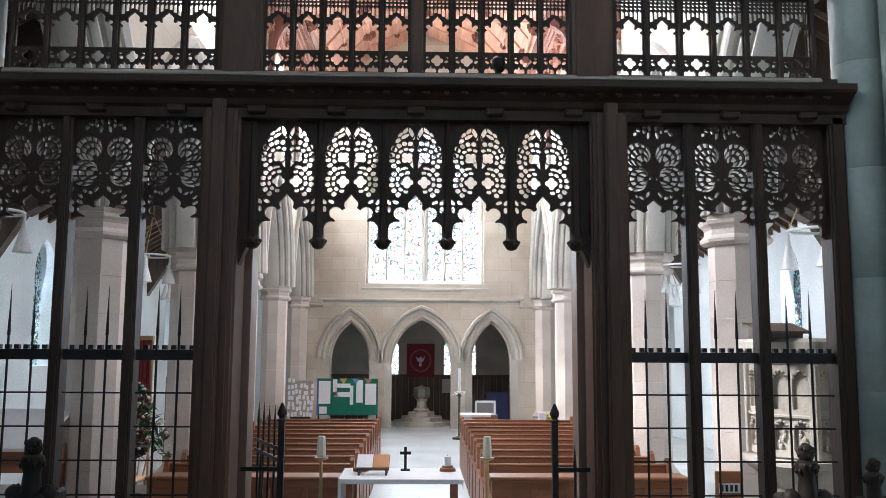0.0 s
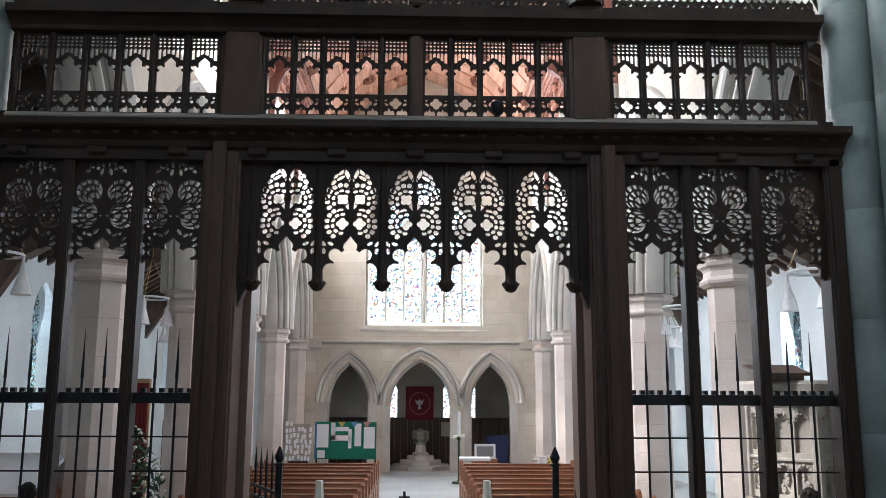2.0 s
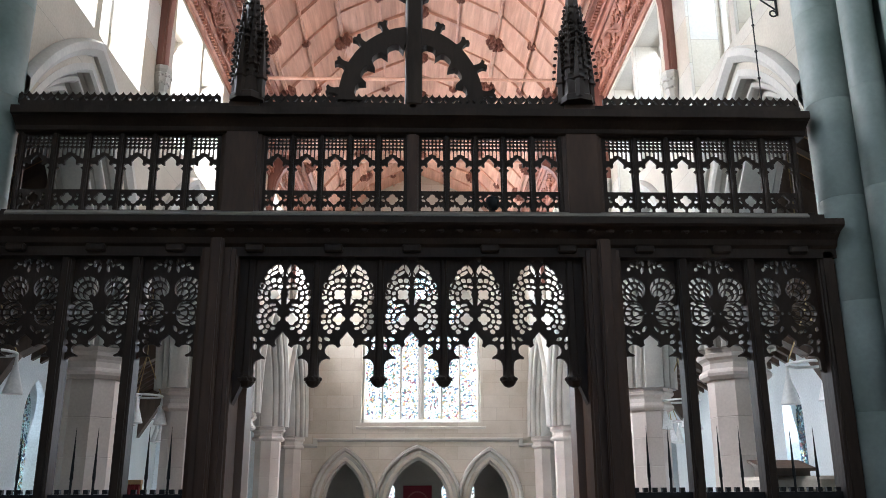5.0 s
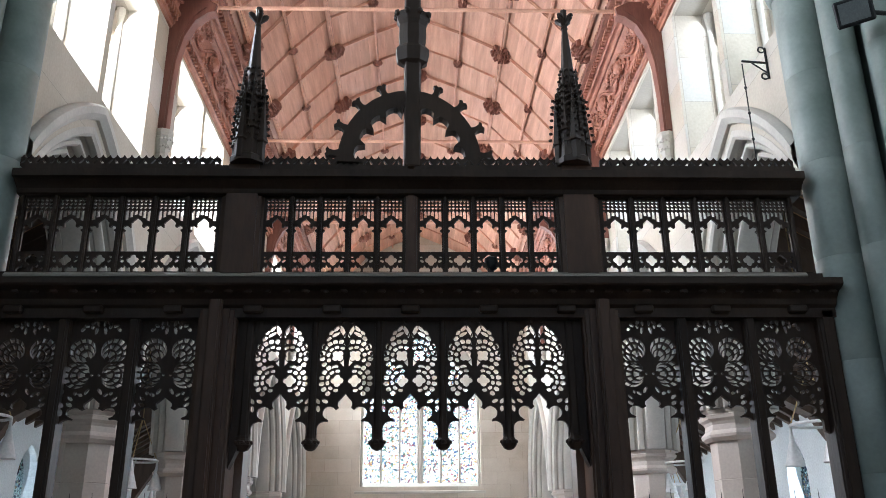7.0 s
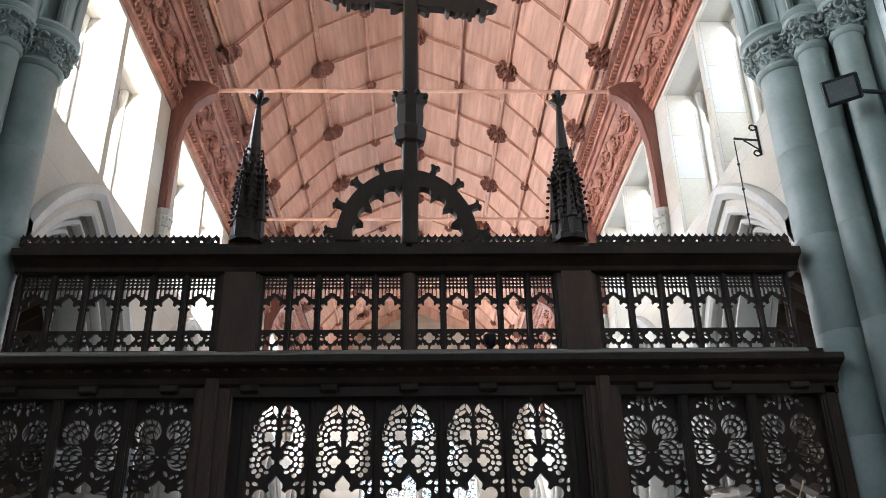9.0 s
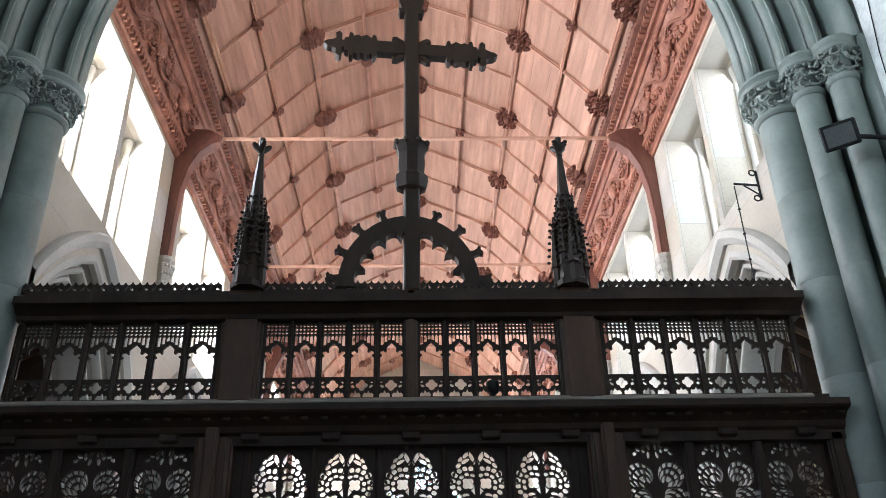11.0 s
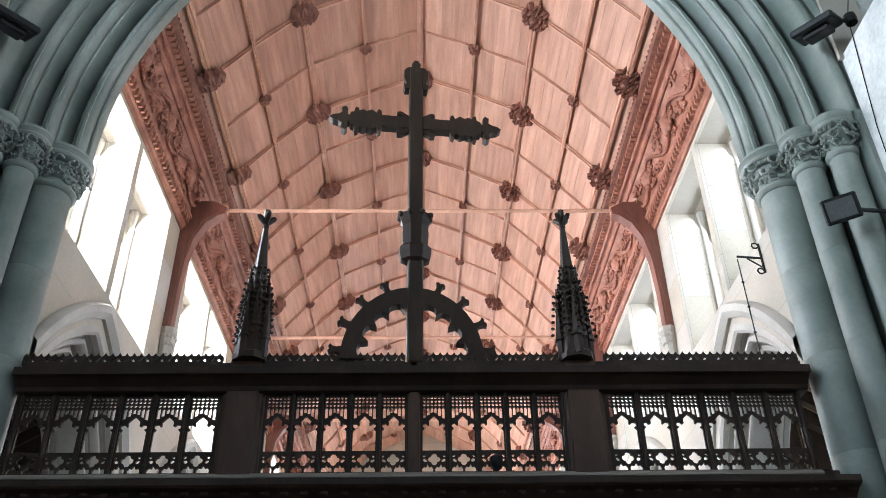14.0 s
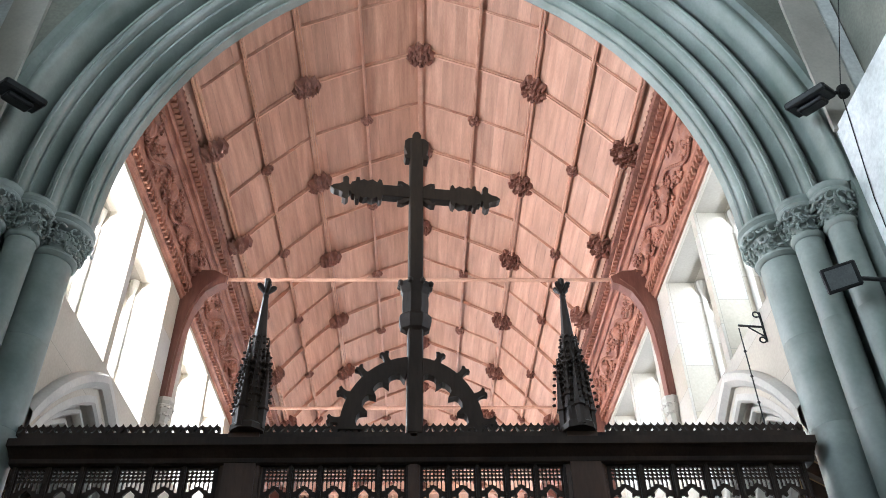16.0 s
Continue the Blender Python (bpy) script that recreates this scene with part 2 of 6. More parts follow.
def pierced(name, outer, holes, depth, axis="y"):
    """A pierced board: the outline less its holes, given depth, as a mesh upright in the xz or yz plane."""
    pts, edges = [], []
    for loop in (outer, *holes):
        k = len(pts)
        pts += [Vector(p) for p in loop]
        edges += [(k + a, k + (a + 1) % len(loop)) for a in range(len(loop))]
    vs, _, tris, *_ = geometry.delaunay_2d_cdt(pts, edges, [], 1, 1e-5)
    # keep the triangles whose middle lies inside an odd number of loops
    vv = np.array([tuple(v) for v in vs])
    mid = vv[np.array([tuple(t) for t in tris])].mean(1)
    a = np.array([tuple(pts[i]) for i, j in edges])
    b = np.array([tuple(pts[j]) for i, j in edges])
    y = mid[:, 1][:, None]
    cut = (a[:, 1] > y) != (b[:, 1] > y)
    rise = np.where(b[:, 1] == a[:, 1], 1.0, b[:, 1] - a[:, 1])
    odd = (cut & (mid[:, 0][:, None] < a[:, 0] + (y - a[:, 1]) * (b[:, 0] - a[:, 0]) / rise)).sum(1) % 2 == 1
    tris = [t for t, keep in zip(tris, odd) if keep]
    put = (lambda p, d: (p[0], d, p[1])) if axis == "y" else (lambda p, d: (d, p[0], p[1]))
    n = len(vs)
    verts = [put(p, -depth / 2) for p in vs] + [put(p, depth / 2) for p in vs]
    faces, rim = [], {}
    for t in tris:
        t = tuple(t)
        faces += [t, tuple(a + n for a in t[::-1])]
        for a, b in zip(t, t[1:] + t[:1]):
            if (b, a) in rim:
                del rim[b, a]
            else:
                rim[a, b] = 1
    faces += [(b, a, a + n, b + n) for a, b in rim]
    me = bpy.data.meshes.new(name)
    me.from_pydata(verts, [], faces)
    if axis != "y":
        me.flip_normals()
    me.update()
    return me


def arc(cx, cz, r, a0, a1, n=6):
    return [(cx + r * math.cos(radians(a0 + (a1 - a0) * i / n)), cz + r * math.sin(radians(a0 + (a1 - a0) * i / n))) for i in range(n + 1)]


def arch_line(half, c, z0, n=12, cx=0.0):
    """A pointed arch from its right springing over the apex to its left one."""
    r = half + c
    top = math.acos(c / r)
    right = [(cx - c + r * math.cos(top * i / n), z0 + r * math.sin(top * i / n)) for i in range(n + 1)]
    return right + [(2 * cx - x, z) for x, z in right[-2::-1]]


def arch_sweep(bm, profile, half, c, z0, cx=0.0, n=14, axis="y", at=0.0, stilt=0.0):
    """A closed moulding profile of (outwards, depth) carried round a pointed arch."""
    lines = [arch_line(half + o, c, z0, n, cx) for o, d in profile]
    if stilt:
        lines = [[(q[0][0], q[0][1] - stilt), *q, (q[-1][0], q[-1][1] - stilt)] for q in lines]
    grid = []
    for (o, d), line in zip(profile, lines):
        grid.append([bm.verts.new((x, at + d, z) if axis == "y" else (at + d, x, z)) for x, z in line])
    k, m = len(profile), len(grid[0])
    fs = [bm.faces.new((grid[i][j], grid[(i + 1) % k][j], grid[(i + 1) % k][j + 1], grid[i][j + 1])) for i in range(k) for j in range(m - 1)]
    fs += [bm.faces.new([g[0] for g in grid]), bm.faces.new([g[-1] for g in grid][::-1])]
    bmesh.ops.recalc_face_normals(bm, faces=fs)


def roll(o, d, r, a0, a1, n=6):
    """Part of a round moulding in a profile."""
    return arc(o, d, r, a0, a1, n)


# ---- structure: nave ----
NAVE_Z, W, WALL_T, WEST = -0.6, 3.22, 0.75, 18.55
PIERS = [3.35 + 3.8 * k for k in range(4)]
SPRING = 3.14
ARCH_HALF = 1.62


def setting(name, bm, material, smooth=False):
    return tagged(part(name, bm, material, smooth=smooth), kind="structure")


bm = bmesh.new()
box(bm, -7.2, 7.2, 0.35, 21.6, NAVE_Z - 0.2, NAVE_Z)
setting("floor", bm, FLOOR_STONE)
bm = bmesh.new()
box(bm, -4.4, 4.4, -13.2, 0.35, -0.9, 0)
setting("chancel_floor", bm, DARK_FLOOR)
for i in range(3):
    bm = bmesh.new()
    box(bm, -3.0, 3.0, 0.35, 0.35 + 0.3 * (3 - i), NAVE_Z, NAVE_Z + 0.15 * (i + 1), 0.01)
    setting("chancel_step", bm, FLOOR_STONE)

bay_z = (6.05, 8.06)
for side, word in ((-1, "south"), (1, "north")):
    outline, holes = [(0.16, 11.6)], []
    for mid in BAYS:
        outline += [p for p in arch_line(ARCH_HALF, 1.1, SPRING, 20, mid)[::-1] if p[0] > 0.16]
        for a in (mid - 1.36, mid + 0.06):
            holes.append([(a, bay_z[0]), (a + 1.3, bay_z[0]), (a + 1.3, bay_z[1]), (a, bay_z[1])])
    outline += [(WEST, SPRING), (WEST, 11.6)]
    wall = mesh_part("wall_" + word, pierced("wall_" + word, outline, holes, WALL_T, "x"), STONE_N)
    wall.location.x = side * (W + WALL_T / 2)
    tagged(wall, kind="structure")
    # arcade arches: hood mould, outer and inner orders
    for mid in BAYS:
        bm = bmesh.new()
        for face in (-1, 1):
            prof = [(0.13, 0.0), (0.13, 0.04), (0.19, 0.095), (0.26, 0.095), (0.29, 0.05), (0.29, 0.0)]
            arch_sweep(bm, [(o, side * face * (WALL_T / 2 + d - 0.002)) for o, d in prof], ARCH_HALF, 1.1, SPRING, mid, 18, "x", side * (W + WALL_T / 2))
        # orders stepping in from either face: fillet, roll and deep hollow
        steps = [(0.06, 0.004), (-0.005, 0.004), (-0.03, -0.02), (-0.035, -0.075), (-0.012, -0.105), (-0.02, -0.15), (-0.06, -0.15), (-0.075, -0.12), (-0.11, -0.12), (-0.13, -0.15), (-0.13, -0.20), (-0.108, -0.225), (-0.115, -0.262), (-0.15, -0.262), (-0.165, -0.238), (-0.20, -0.238), (-0.215, -0.27)]
        prof = [(o, WALL_T / 2 + d) for o, d in steps]
        arch_sweep(bm, prof + [(o, -d) for o, d in prof[::-1]], ARCH_HALF, 1.1, SPRING, mid, 18, "x", side * (W + WALL_T / 2))
        if mid == BAYS[0]:
            bmesh.ops.bisect_plane(bm, geom=bm.verts[:] + bm.edges[:] + bm.faces[:], plane_co=(0, 0.1, 0), plane_no=(0, 1, 0), clear_inner=True)
        tagged(part("arcade_arch", bm, STONE, smooth=True), kind="structure")


def octagon_pier(y, x):
    t = thing("nave_pier", "pale octagonal limestone pier with a moulded capital", "pier", (x, y, NAVE_Z), "piers of the nave arcades")
    h = SPRING - NAVE_Z
    e = math.pi / 8
    bm = bmesh.new()
    n, rings = 7, []
    for i in range(n):
        a, b = 0.5 + (h - 0.83) * i / n, 0.5 + (h - 0.83) * (i + 1) / n
        rings += [(0.305, a), (0.310, a + 0.005), (0.310, b - 0.005), (0.305, b)]
    lathe(bm, rings, 8, turn=e)
    part("shaft", bm, PIER, t)
    bm = bmesh.new()
    lathe(bm, [(0.473, 0), (0.473, 0.22), (0.430, 0.27), (0.404, 0.32), (0.421, 0.37), (0.378, 0.42), (0.344, 0.46), (0.310, 0.52)], 8, turn=e)
    part("base", bm, PIER, t)
    bm = bmesh.new()
    lathe(bm, [(0.310, h - 0.34), (0.350, h - 0.335), (0.392, h - 0.30), (0.398, h - 0.27), (0.385, h - 0.25), (0.352, h - 0.22), (0.345, h - 0.16), (0.362, h - 0.13), (0.402, h - 0.10), (0.412, h - 0.06), (0.392, h - 0.05), (0.398, h)], 8, turn=e)
    part("capital", bm, PIER, t)
    return t


pier = octagon_pier(PIERS[0], -(W + WALL_T / 2))
for side in (-1, 1):
    for y in PIERS + [WEST]:
        if (side, y) != (-1, PIERS[0]):
            copy_thing(pier, pose(side * (W + WALL_T / 2), y, NAVE_Z))

# clerestory windows: sloped sill, frame with a cusped head, glass
def light_holes(w, h, z0):
    """The outline of a cusped window light, w wide, from z0 up to z0 + h."""
    r = w / 2
    s = z0 + h - r * 1.25
    right = [(r, z0), (r, s), (r * 0.97, s + r * 0.2), (r * 0.70, s + r * 0.28), (r * 0.86, s + r * 0.5), (r * 0.72, s + r * 0.78), (r * 0.42, s + r * 0.72), (r * 0.34, s + r * 0.98), (0, s + r * 1.25)]
    return right + [(-x, z) for x, z in right[-2::-1]]


me = pierced("stone_frame", [(-0.66, bay_z[0]), (0.66, bay_z[0]), (0.66, bay_z[1]), (-0.66, bay_z[1])], [light_holes(1.12, 1.97, bay_z[0] + 0.08)], 0.12, "x")
n = 0
for side, word in ((-1, "south"), (1, "north")):
    for mid in BAYS:
        for c in (mid - 0.71, mid + 0.71):
            n += 1
            win = thing("window_%d" % n, kind="structure", label="clerestory window with a cusped stone frame", category="window")
            mesh_part("stone_frame", me, STONE, win).location = (side * (W + 0.62), c, 0)
            bm = bmesh.new()
            pts = [(0.002, bay_z[0] - 0.02), (WALL_T - 0.08, bay_z[0] - 0.02), (WALL_T - 0.08, bay_z[0] + 0.30)]
            prism(bm, [(side * (W + a), z) for a, z in pts], c - 0.648, c + 0.648)
            part("sill", bm, STONE, win)
            bm = bmesh.new()
            box(bm, side * (W + 0.62) - 0.004, side * (W + 0.62) + 0.004, c - 0.64, c + 0.64, bay_z[0] + 0.05, bay_z[1] - 0.02)
            part("pane", bm, CLEAR, win).visible_shadow = False
            for dy in (-0.615, 0.615):
                bm = bmesh.new()
                lathe(bm, [(0.06, 0), (0.06, 0.10), (0.035, 0.14), (0.035, 1.62), (0.045, 1.66), (0.06, 1.76), (0.06, 1.80)], 8, (side * (W + 0.45), c + dy, bay_z[0] + 0.2))
                part("jamb_shaft", bm, STONE, win, smooth=True)

# ---- structure: ceiling ----
ROOF = [(0.0, 11.12), (0.78, 10.79), (1.54, 10.41), (2.12, 9.80), (2.60, 9.22), (2.88, 8.97)]


def roof_at(x):
    for (a, za), (b, zb) in zip(ROOF, ROOF[1:]):
        if x <= b:
            return za + (zb - za) * (x - a) / (b - a)
    return ROOF[-1][1]


bm = bmesh.new()
for side in (-1, 1):
    for (a, za), (b, zb) in zip(ROOF, ROOF[1:]):
        nb = max(2, round(math.hypot(b - a, zb - za) / 0.17))
        for j in range(nb):
            x0, x1 = a + (b - a) * j / nb, a + (b - a) * (j + 1) / nb - 0.002
            z0, z1 = za + (zb - za) * j / nb, za + (zb - za) * (j + 0.99) / nb
            y = 0.55 - 0.95
            while y < WEST:
                y1 = y + 0.95
                bow = random.uniform(-0.003, 0.003)
                pts = [(side * x0, z0 + bow), (side * x1, z1 + bow), (side * x1 * 1.002, z1 + 0.03), (side * x0 * 1.002, z0 + 0.03)]
                prism(bm, pts, max(y, 0.15), min(y1, WEST) - 0.002)
                y = y1
ceil = setting("ceiling", bm, CEIL_WOOD)
bm = bmesh.new()
prism(bm, [(-W - 0.7, 8.6), (-2.7, 9.55), (-1.6, 10.65), (0, 11.3), (1.6, 10.65), (2.7, 9.55), (W + 0.7, 8.6), (W + 0.7, 11.7), (-W - 0.7, 11.7)], 0.15, WEST + 0.7)
setting("roof", bm, RAFTER)


def rib_across(bm, y, w, d):
    for side in (-1, 1):
        for (a, za), (b, zb) in zip(ROOF[:-1], ROOF[1:-1]):
            for off, ww, dd in ((0, w, d * 0.45), (0, w * 0.36, d * 1.5), (-w * 0.82, w * 0.2, d), (w * 0.82, w * 0.2, d)):
                prism(bm, [(side * a, za + 0.01), (side * b, zb + 0.01), (side * b * (1 - dd / 4), zb - dd), (side * a * (1 - dd / 4), za - dd)], y + off - ww, y + off + ww)


bm = bmesh.new()
ROWS = [1.5 + 1.9 * k for k in range(9)]
for y in ROWS:
    rib_across(bm, y, 0.030, 0.032)
    if y == ROWS[0]:
        rib_across(bm, y - 0.95, 0.019, 0.022)
    if y + 0.95 < WEST:
        rib_across(bm, y + 0.95, 0.019, 0.022)
for side in (-1, 1):
    for (x, z), w in zip(ROOF[:-1], (0.042, 0.019, 0.036, 0.019, 0.034)):
        if x == 0 and side > 0:
            continue
        for off, ww, dd in ((0, w, 0.02), (0, w * 0.36, 0.062), (-w * 0.82, w * 0.2, 0.042), (w * 0.82, w * 0.2, 0.042)):
            box(bm, side * x + off - ww, side * x + off + ww, 0.15, WEST, z - dd - 0.03, z + 0.02 - dd / 2)
setting("ceiling_rib", bm, RIB_WOOD)


def boss_mesh(r, petals):
    """A leafy flower carved in one piece: lobed rings round a raised heart."""
    bm = bmesh.new()
    m = petals * 8
    rings = ((0.95, 0.30, 0.10), (1.04, -0.06, 0.14), (0.86, -0.26, 0.12), (0.66, -0.10, 0.08), (0.50, -0.34, 0.14), (0.36, -0.20, 0.0), (0.26, -0.38, 0.0), (0.12, -0.46, 0.0))
    prev = None
    for k, (ro, z, lobe) in enumerate(rings):
        ring = []
        for i in range(m):
            a = 2 * math.pi * i / m
            c = math.cos(petals * a + (math.pi if k in (4,) else 0))
            rr = r * ro * (1 + lobe * (abs(c) ** 0.6 * (1 if c > 0 else -1)) + 0.03 * math.sin(5 * a + k))
            ring.append(bm.verts.new((rr * math.cos(a), rr * math.sin(a), r * (z + 0.09 * math.cos(2 * petals * a) * ro))))
        if prev:
            for i in range(m):
                bm.faces.new((prev[i], prev[(i + 1) % m], ring[(i + 1) % m], ring[i]))
        prev = ring
    bm.faces.new(prev)
    bmesh.ops.recalc_face_normals(bm, faces=bm.faces[:])
    for v in bm.verts:
        v.co.z *= 1.55
    me = bpy.data.meshes.new("roof_boss")
    bm.to_mesh(me)
    bm.free()
    return me


BIG, SMALL = boss_mesh(0.185, 8), boss_mesh(0.085, 4)
for y in ROWS:
    for i, x in ((0, 0.0), (2, -1.54), (2, 1.54), (4, -2.60), (4, 2.60)):
        o = mesh_part("roof_boss", BIG, BOSS_WOOD)
        o.matrix_world = pose(x, y, ROOF[i][1] - 0.08, 0, (0, 0, 30, 0, 46)[i] * (1 if x > 0 else -1), random.uniform(0, 60))
        tagged(o, "carved wooden foliage boss on the ceiling ribs", "boss", "large roof bosses")
    for i, x in () if y + 0.95 > WEST else ((1, -0.78), (1, 0.78), (3, -2.12), (3, 2.12)):
        o = mesh_part("roof_boss", SMALL, BOSS_WOOD)
        o.matrix_world = pose(x, y + 0.95, ROOF[i][1] - 0.075, 0, (0, 20, 0, 40)[i] * (1 if x > 0 else -1), random.uniform(0, 60))
        tagged(o, "small carved wooden boss at crossing ceiling ribs", "boss", "small roof bosses")

# cornice with mouldings, dentils and carved vine
def cornice(side):
    t = thing("cornice_" + ("south" if side < 0 else "north"), "carved reddish wooden cornice with vine frieze and dentils", "cornice", kind="structure")
    prof = [(3.24, 8.12), (3.19, 8.12), (3.18, 8.16), (3.155, 8.175), (3.15, 8.26), (3.115, 8.285), (3.09, 8.30), (3.085, 8.33), (3.105, 8.35), (3.13, 8.42), (3.10, 8.58), (3.03, 8.72), (2.965, 8.785), (2.945, 8.775), (2.925, 8.785), (2.922, 8.81), (2.94, 8.83), (2.925, 8.865), (2.895, 8.87), (2.875, 8.86), (2.855, 8.87), (2.852, 8.895), (2.868, 8.915), (2.83, 8.925), (2.80, 8.93), (2.80, 8.98), (2.77, 8.99), (2.76, 9.07), (3.24, 9.1)]
    bm = bmesh.new()
    prism(bm, [(side * x, z) for x, z in prof], 0.15, WEST)
    part("moulding", bm, CORNICE_WOOD, t)
    bm, fringe = bmesh.new(), bmesh.new()
    y = 0.2
    while y < WEST - 0.1:
        box(bm, side * 2.805 - 0.03, side * 2.805 + 0.03, y, y + 0.05, 8.90, 8.965)
        # small hooked flutes of the lowest member
        box(bm, side * 3.125 - 0.022, side * 3.125 + 0.022, y, y + 0.035, 8.185, 8.285)
        # upright leaves along the inner edge
        for a, h in ((0.0, 0.085), (0.045, 0.06)):
            prism(fringe, [(y + a - 0.022, 8.985), (y + a - 0.028, 9.0 + h * 0.5), (y + a - 0.008, 9.0 + h * 0.6), (y + a, 9.0 + h * 1.3), (y + a + 0.008, 9.0 + h * 0.6), (y + a + 0.028, 9.0 + h * 0.5), (y + a + 0.022, 8.985)], side * 2.725 - 0.012, side * 2.725 + 0.012, "x")
        y += 0.09
    box(fringe, side * 2.745 - 0.03, side * 2.745 + 0.03, 0.15, WEST, 8.965, 8.992)
    tagged(part("dentil", bm, CORNICE_WOOD, t), kind="stuff")
    tagged(part("leaf_fringe", fringe, BOSS_WOOD, t, "upright carved leaf fringe"), kind="stuff")
    rnd = random.Random(5 + side)
    bm = bmesh.new()

    def on_frieze(f):
        """A point of the sloping frieze, 0 at its foot and 1 at its head."""
        return 3.115 - 0.03 * f - 0.14 * f * f, 8.38 + 0.40 * f

    y, k = 0.25, 0
    while y < WEST - 0.2:
        f = 0.5 + 0.30 * math.sin(y * 5.6)
        x, z = on_frieze(f)
        blob(bm, (side * (x - 0.008), y, z), 0.024, (1, 1.4, 1))
        if k % 2 == 0:
            up = 1 if math.sin(y * 5.6) < 0 else -1
            cx, cz = on_frieze(min(1.0, max(0.02, f + up * rnd.uniform(0.18, 0.62))))
            for j in range(4):
                a = j * 1.57 + rnd.random()
                blob(bm, (side * (cx - 0.012), y + 0.052 * math.cos(a), cz + 0.052 * math.sin(a)), rnd.uniform(0.022, 0.040), (0.75, 1.3, 0.8))
        if k % 27 == 8:
            # a round ribbed fruit with a calyx
            x, z = on_frieze(0.55)
            blob(bm, (side * (x + 0.0), y, z), 0.125, (0.75, 1.0, 1.0), 2)
            for j in range(9):
                blob(bm, (side * (x - 0.01), y + 0.135 * math.cos(j * 0.7), z + 0.135 * math.sin(j * 0.7)), 0.035, (0.8, 1, 1))
        y += 0.04
        k += 1
    tagged(part("vine_carving", bm, CORNICE_WOOD, t, "carved trailing vine leaves"), kind="stuff")


for side in (-1, 1):
    cornice(side)


def wall_post(side, y):
    t = thing("wall_post", "dark red-brown curved timber wall post on a carved stone corbel", "wall post", (side * W, y, -0.20), "wall posts of the nave roof")
    bm = bmesh.new()
    inner = [(0.0, 6.85), (-0.10, 6.85), (-0.105, 7.4), (-0.13, 7.85), (-0.20, 8.2), (-0.32, 8.45), (-0.47, 8.57), (-0.56, 8.60)]
    pts = inner + [(-0.58, 8.70), (-0.40, 8.80), (0.0, 8.82)]
    prism(bm, [(side * x, z) for x, z in pts], -0.08, 0.08)
    for dy in (-0.092, 0.072):
        prism(bm, [(side * (x * 1.0), z) for x, z in [(0.0, 6.88), (-0.07, 6.88), (-0.075, 7.4), (-0.10, 7.85), (-0.16, 8.2), (-0.29, 8.5), (-0.46, 8.66), (0.0, 8.76)]], dy, dy + 0.02)
    part("post", bm, POST_WOOD, t)
    bm = bmesh.new()
    lathe(bm, [(0.02, 6.22), (0.05, 6.36), (0.075, 6.46), (0.085, 6.50), (0.075, 6.53), (0.085, 6.60), (0.115, 6.70), (0.125, 6.74), (0.105, 6.76), (0.125, 6.80), (0.12, 6.85)], 8, (side * -0.06, 0, 0))
    for k in range(9):
        for q, z in ((0.085, 6.62), (0.11, 6.71)):
            blob(bm, (side * -(0.06 + q * math.sin(k * 0.39)), q * math.cos(k * 0.39), z + 0.012 * (k % 2)), 0.022)
    part("corbel", bm, STONE, t, "carved stone corbel")
    return t


for side in (-1, 1):
    first = wall_post(side, PIERS[0])
    for y in PIERS[1:]:
        copy_thing(first, pose(side * W, y, -0.20))
for y in PIERS:
    bm = bmesh.new()
    tube(bm, (-2.70, y, 8.50), (2.70, y, 8.50), 0.028, 10)
    for x in (-2.70, 2.70):
        lathe(bm, [(0.06, -0.06), (0.07, 0), (0.06, 0.06)], 8, (x, y, 8.50))
    tagged(part("tie_rod", bm, RIB_WOOD), "slender reddish tie rod across the nave between wall posts", "tie rod", "tie rods of the roof")

# ---- structure: west wall and baptistery ----
ARCHES = ((0.0, 0.92, 0.50, 1.26), (-2.06, 0.62, 0.75, 1.35), (2.03, 0.62, 0.75, 1.35))
outline = [(W + 0.1, 11.4), (W + 0.1, NAVE_Z)]
for cx, half, c, z0 in (ARCHES[2], ARCHES[0], ARCHES[1]):
    outline += [(cx + half, NAVE_Z)] + arch_line(half, c, z0, 10, cx) + [(cx - half, NAVE_Z)]
outline += [(-W - 0.1, NAVE_Z), (-W - 0.1, 11.4)]
WX = 0.08
west_hole = [(WX + 1.72, 3.55)] + arch_line(1.72, 0.6, 6.3, 10, WX) + [(WX - 1.72, 3.55)]
ob = mesh_part("wall_west", pierced("wall_west", outline, [west_hole], 0.7), STONE_W)
ob.location.y = WEST + 0.35
tagged(ob, kind="structure")
for cx, half, c, z0 in ARCHES:
    bm = bmesh.new()
    prof = [(0.20, 0.0), (0.20, -0.05), (0.24, -0.10), (0.30, -0.10), (0.325, -0.04), (0.325, 0.0)]
    arch_sweep(bm, prof, half, c, z0, cx, 14, "y", WEST + 0.002)
    prof = [(0.05, 0.03), (0.12, -0.03), (0.17, -0.04), (0.17, 0.01), (0.06, 0.10), (0.03, 0.10), (0.03, 0.15), (-0.01, 0.17), (-0.06, 0.17), (-0.08, 0.20), (-0.08, 0.30), (-0.06, 0.33), (0.02, 0.34)]
    arch_sweep(bm, prof, half, c, z0, cx, 14, "y", WEST + 0.002)
    for s in (-1, 1):
        box(bm, cx + s * (half + 0.04) - 0.10, cx + s * (half + 0.04) + 0.10, WEST - 0.02, WEST + 0.36, NAVE_Z, z0 - 0.001)
    tagged(part("west_arch", bm, STONE, smooth=True), kind="structure")
bm = bmesh.new()
prism(bm, [(WEST - 0.09, 3.06), (WEST + 0.01, 3.0), (WEST + 0.01, 3.12), (WEST - 0.09, 3.10)], -2.92, 2.92, "x")
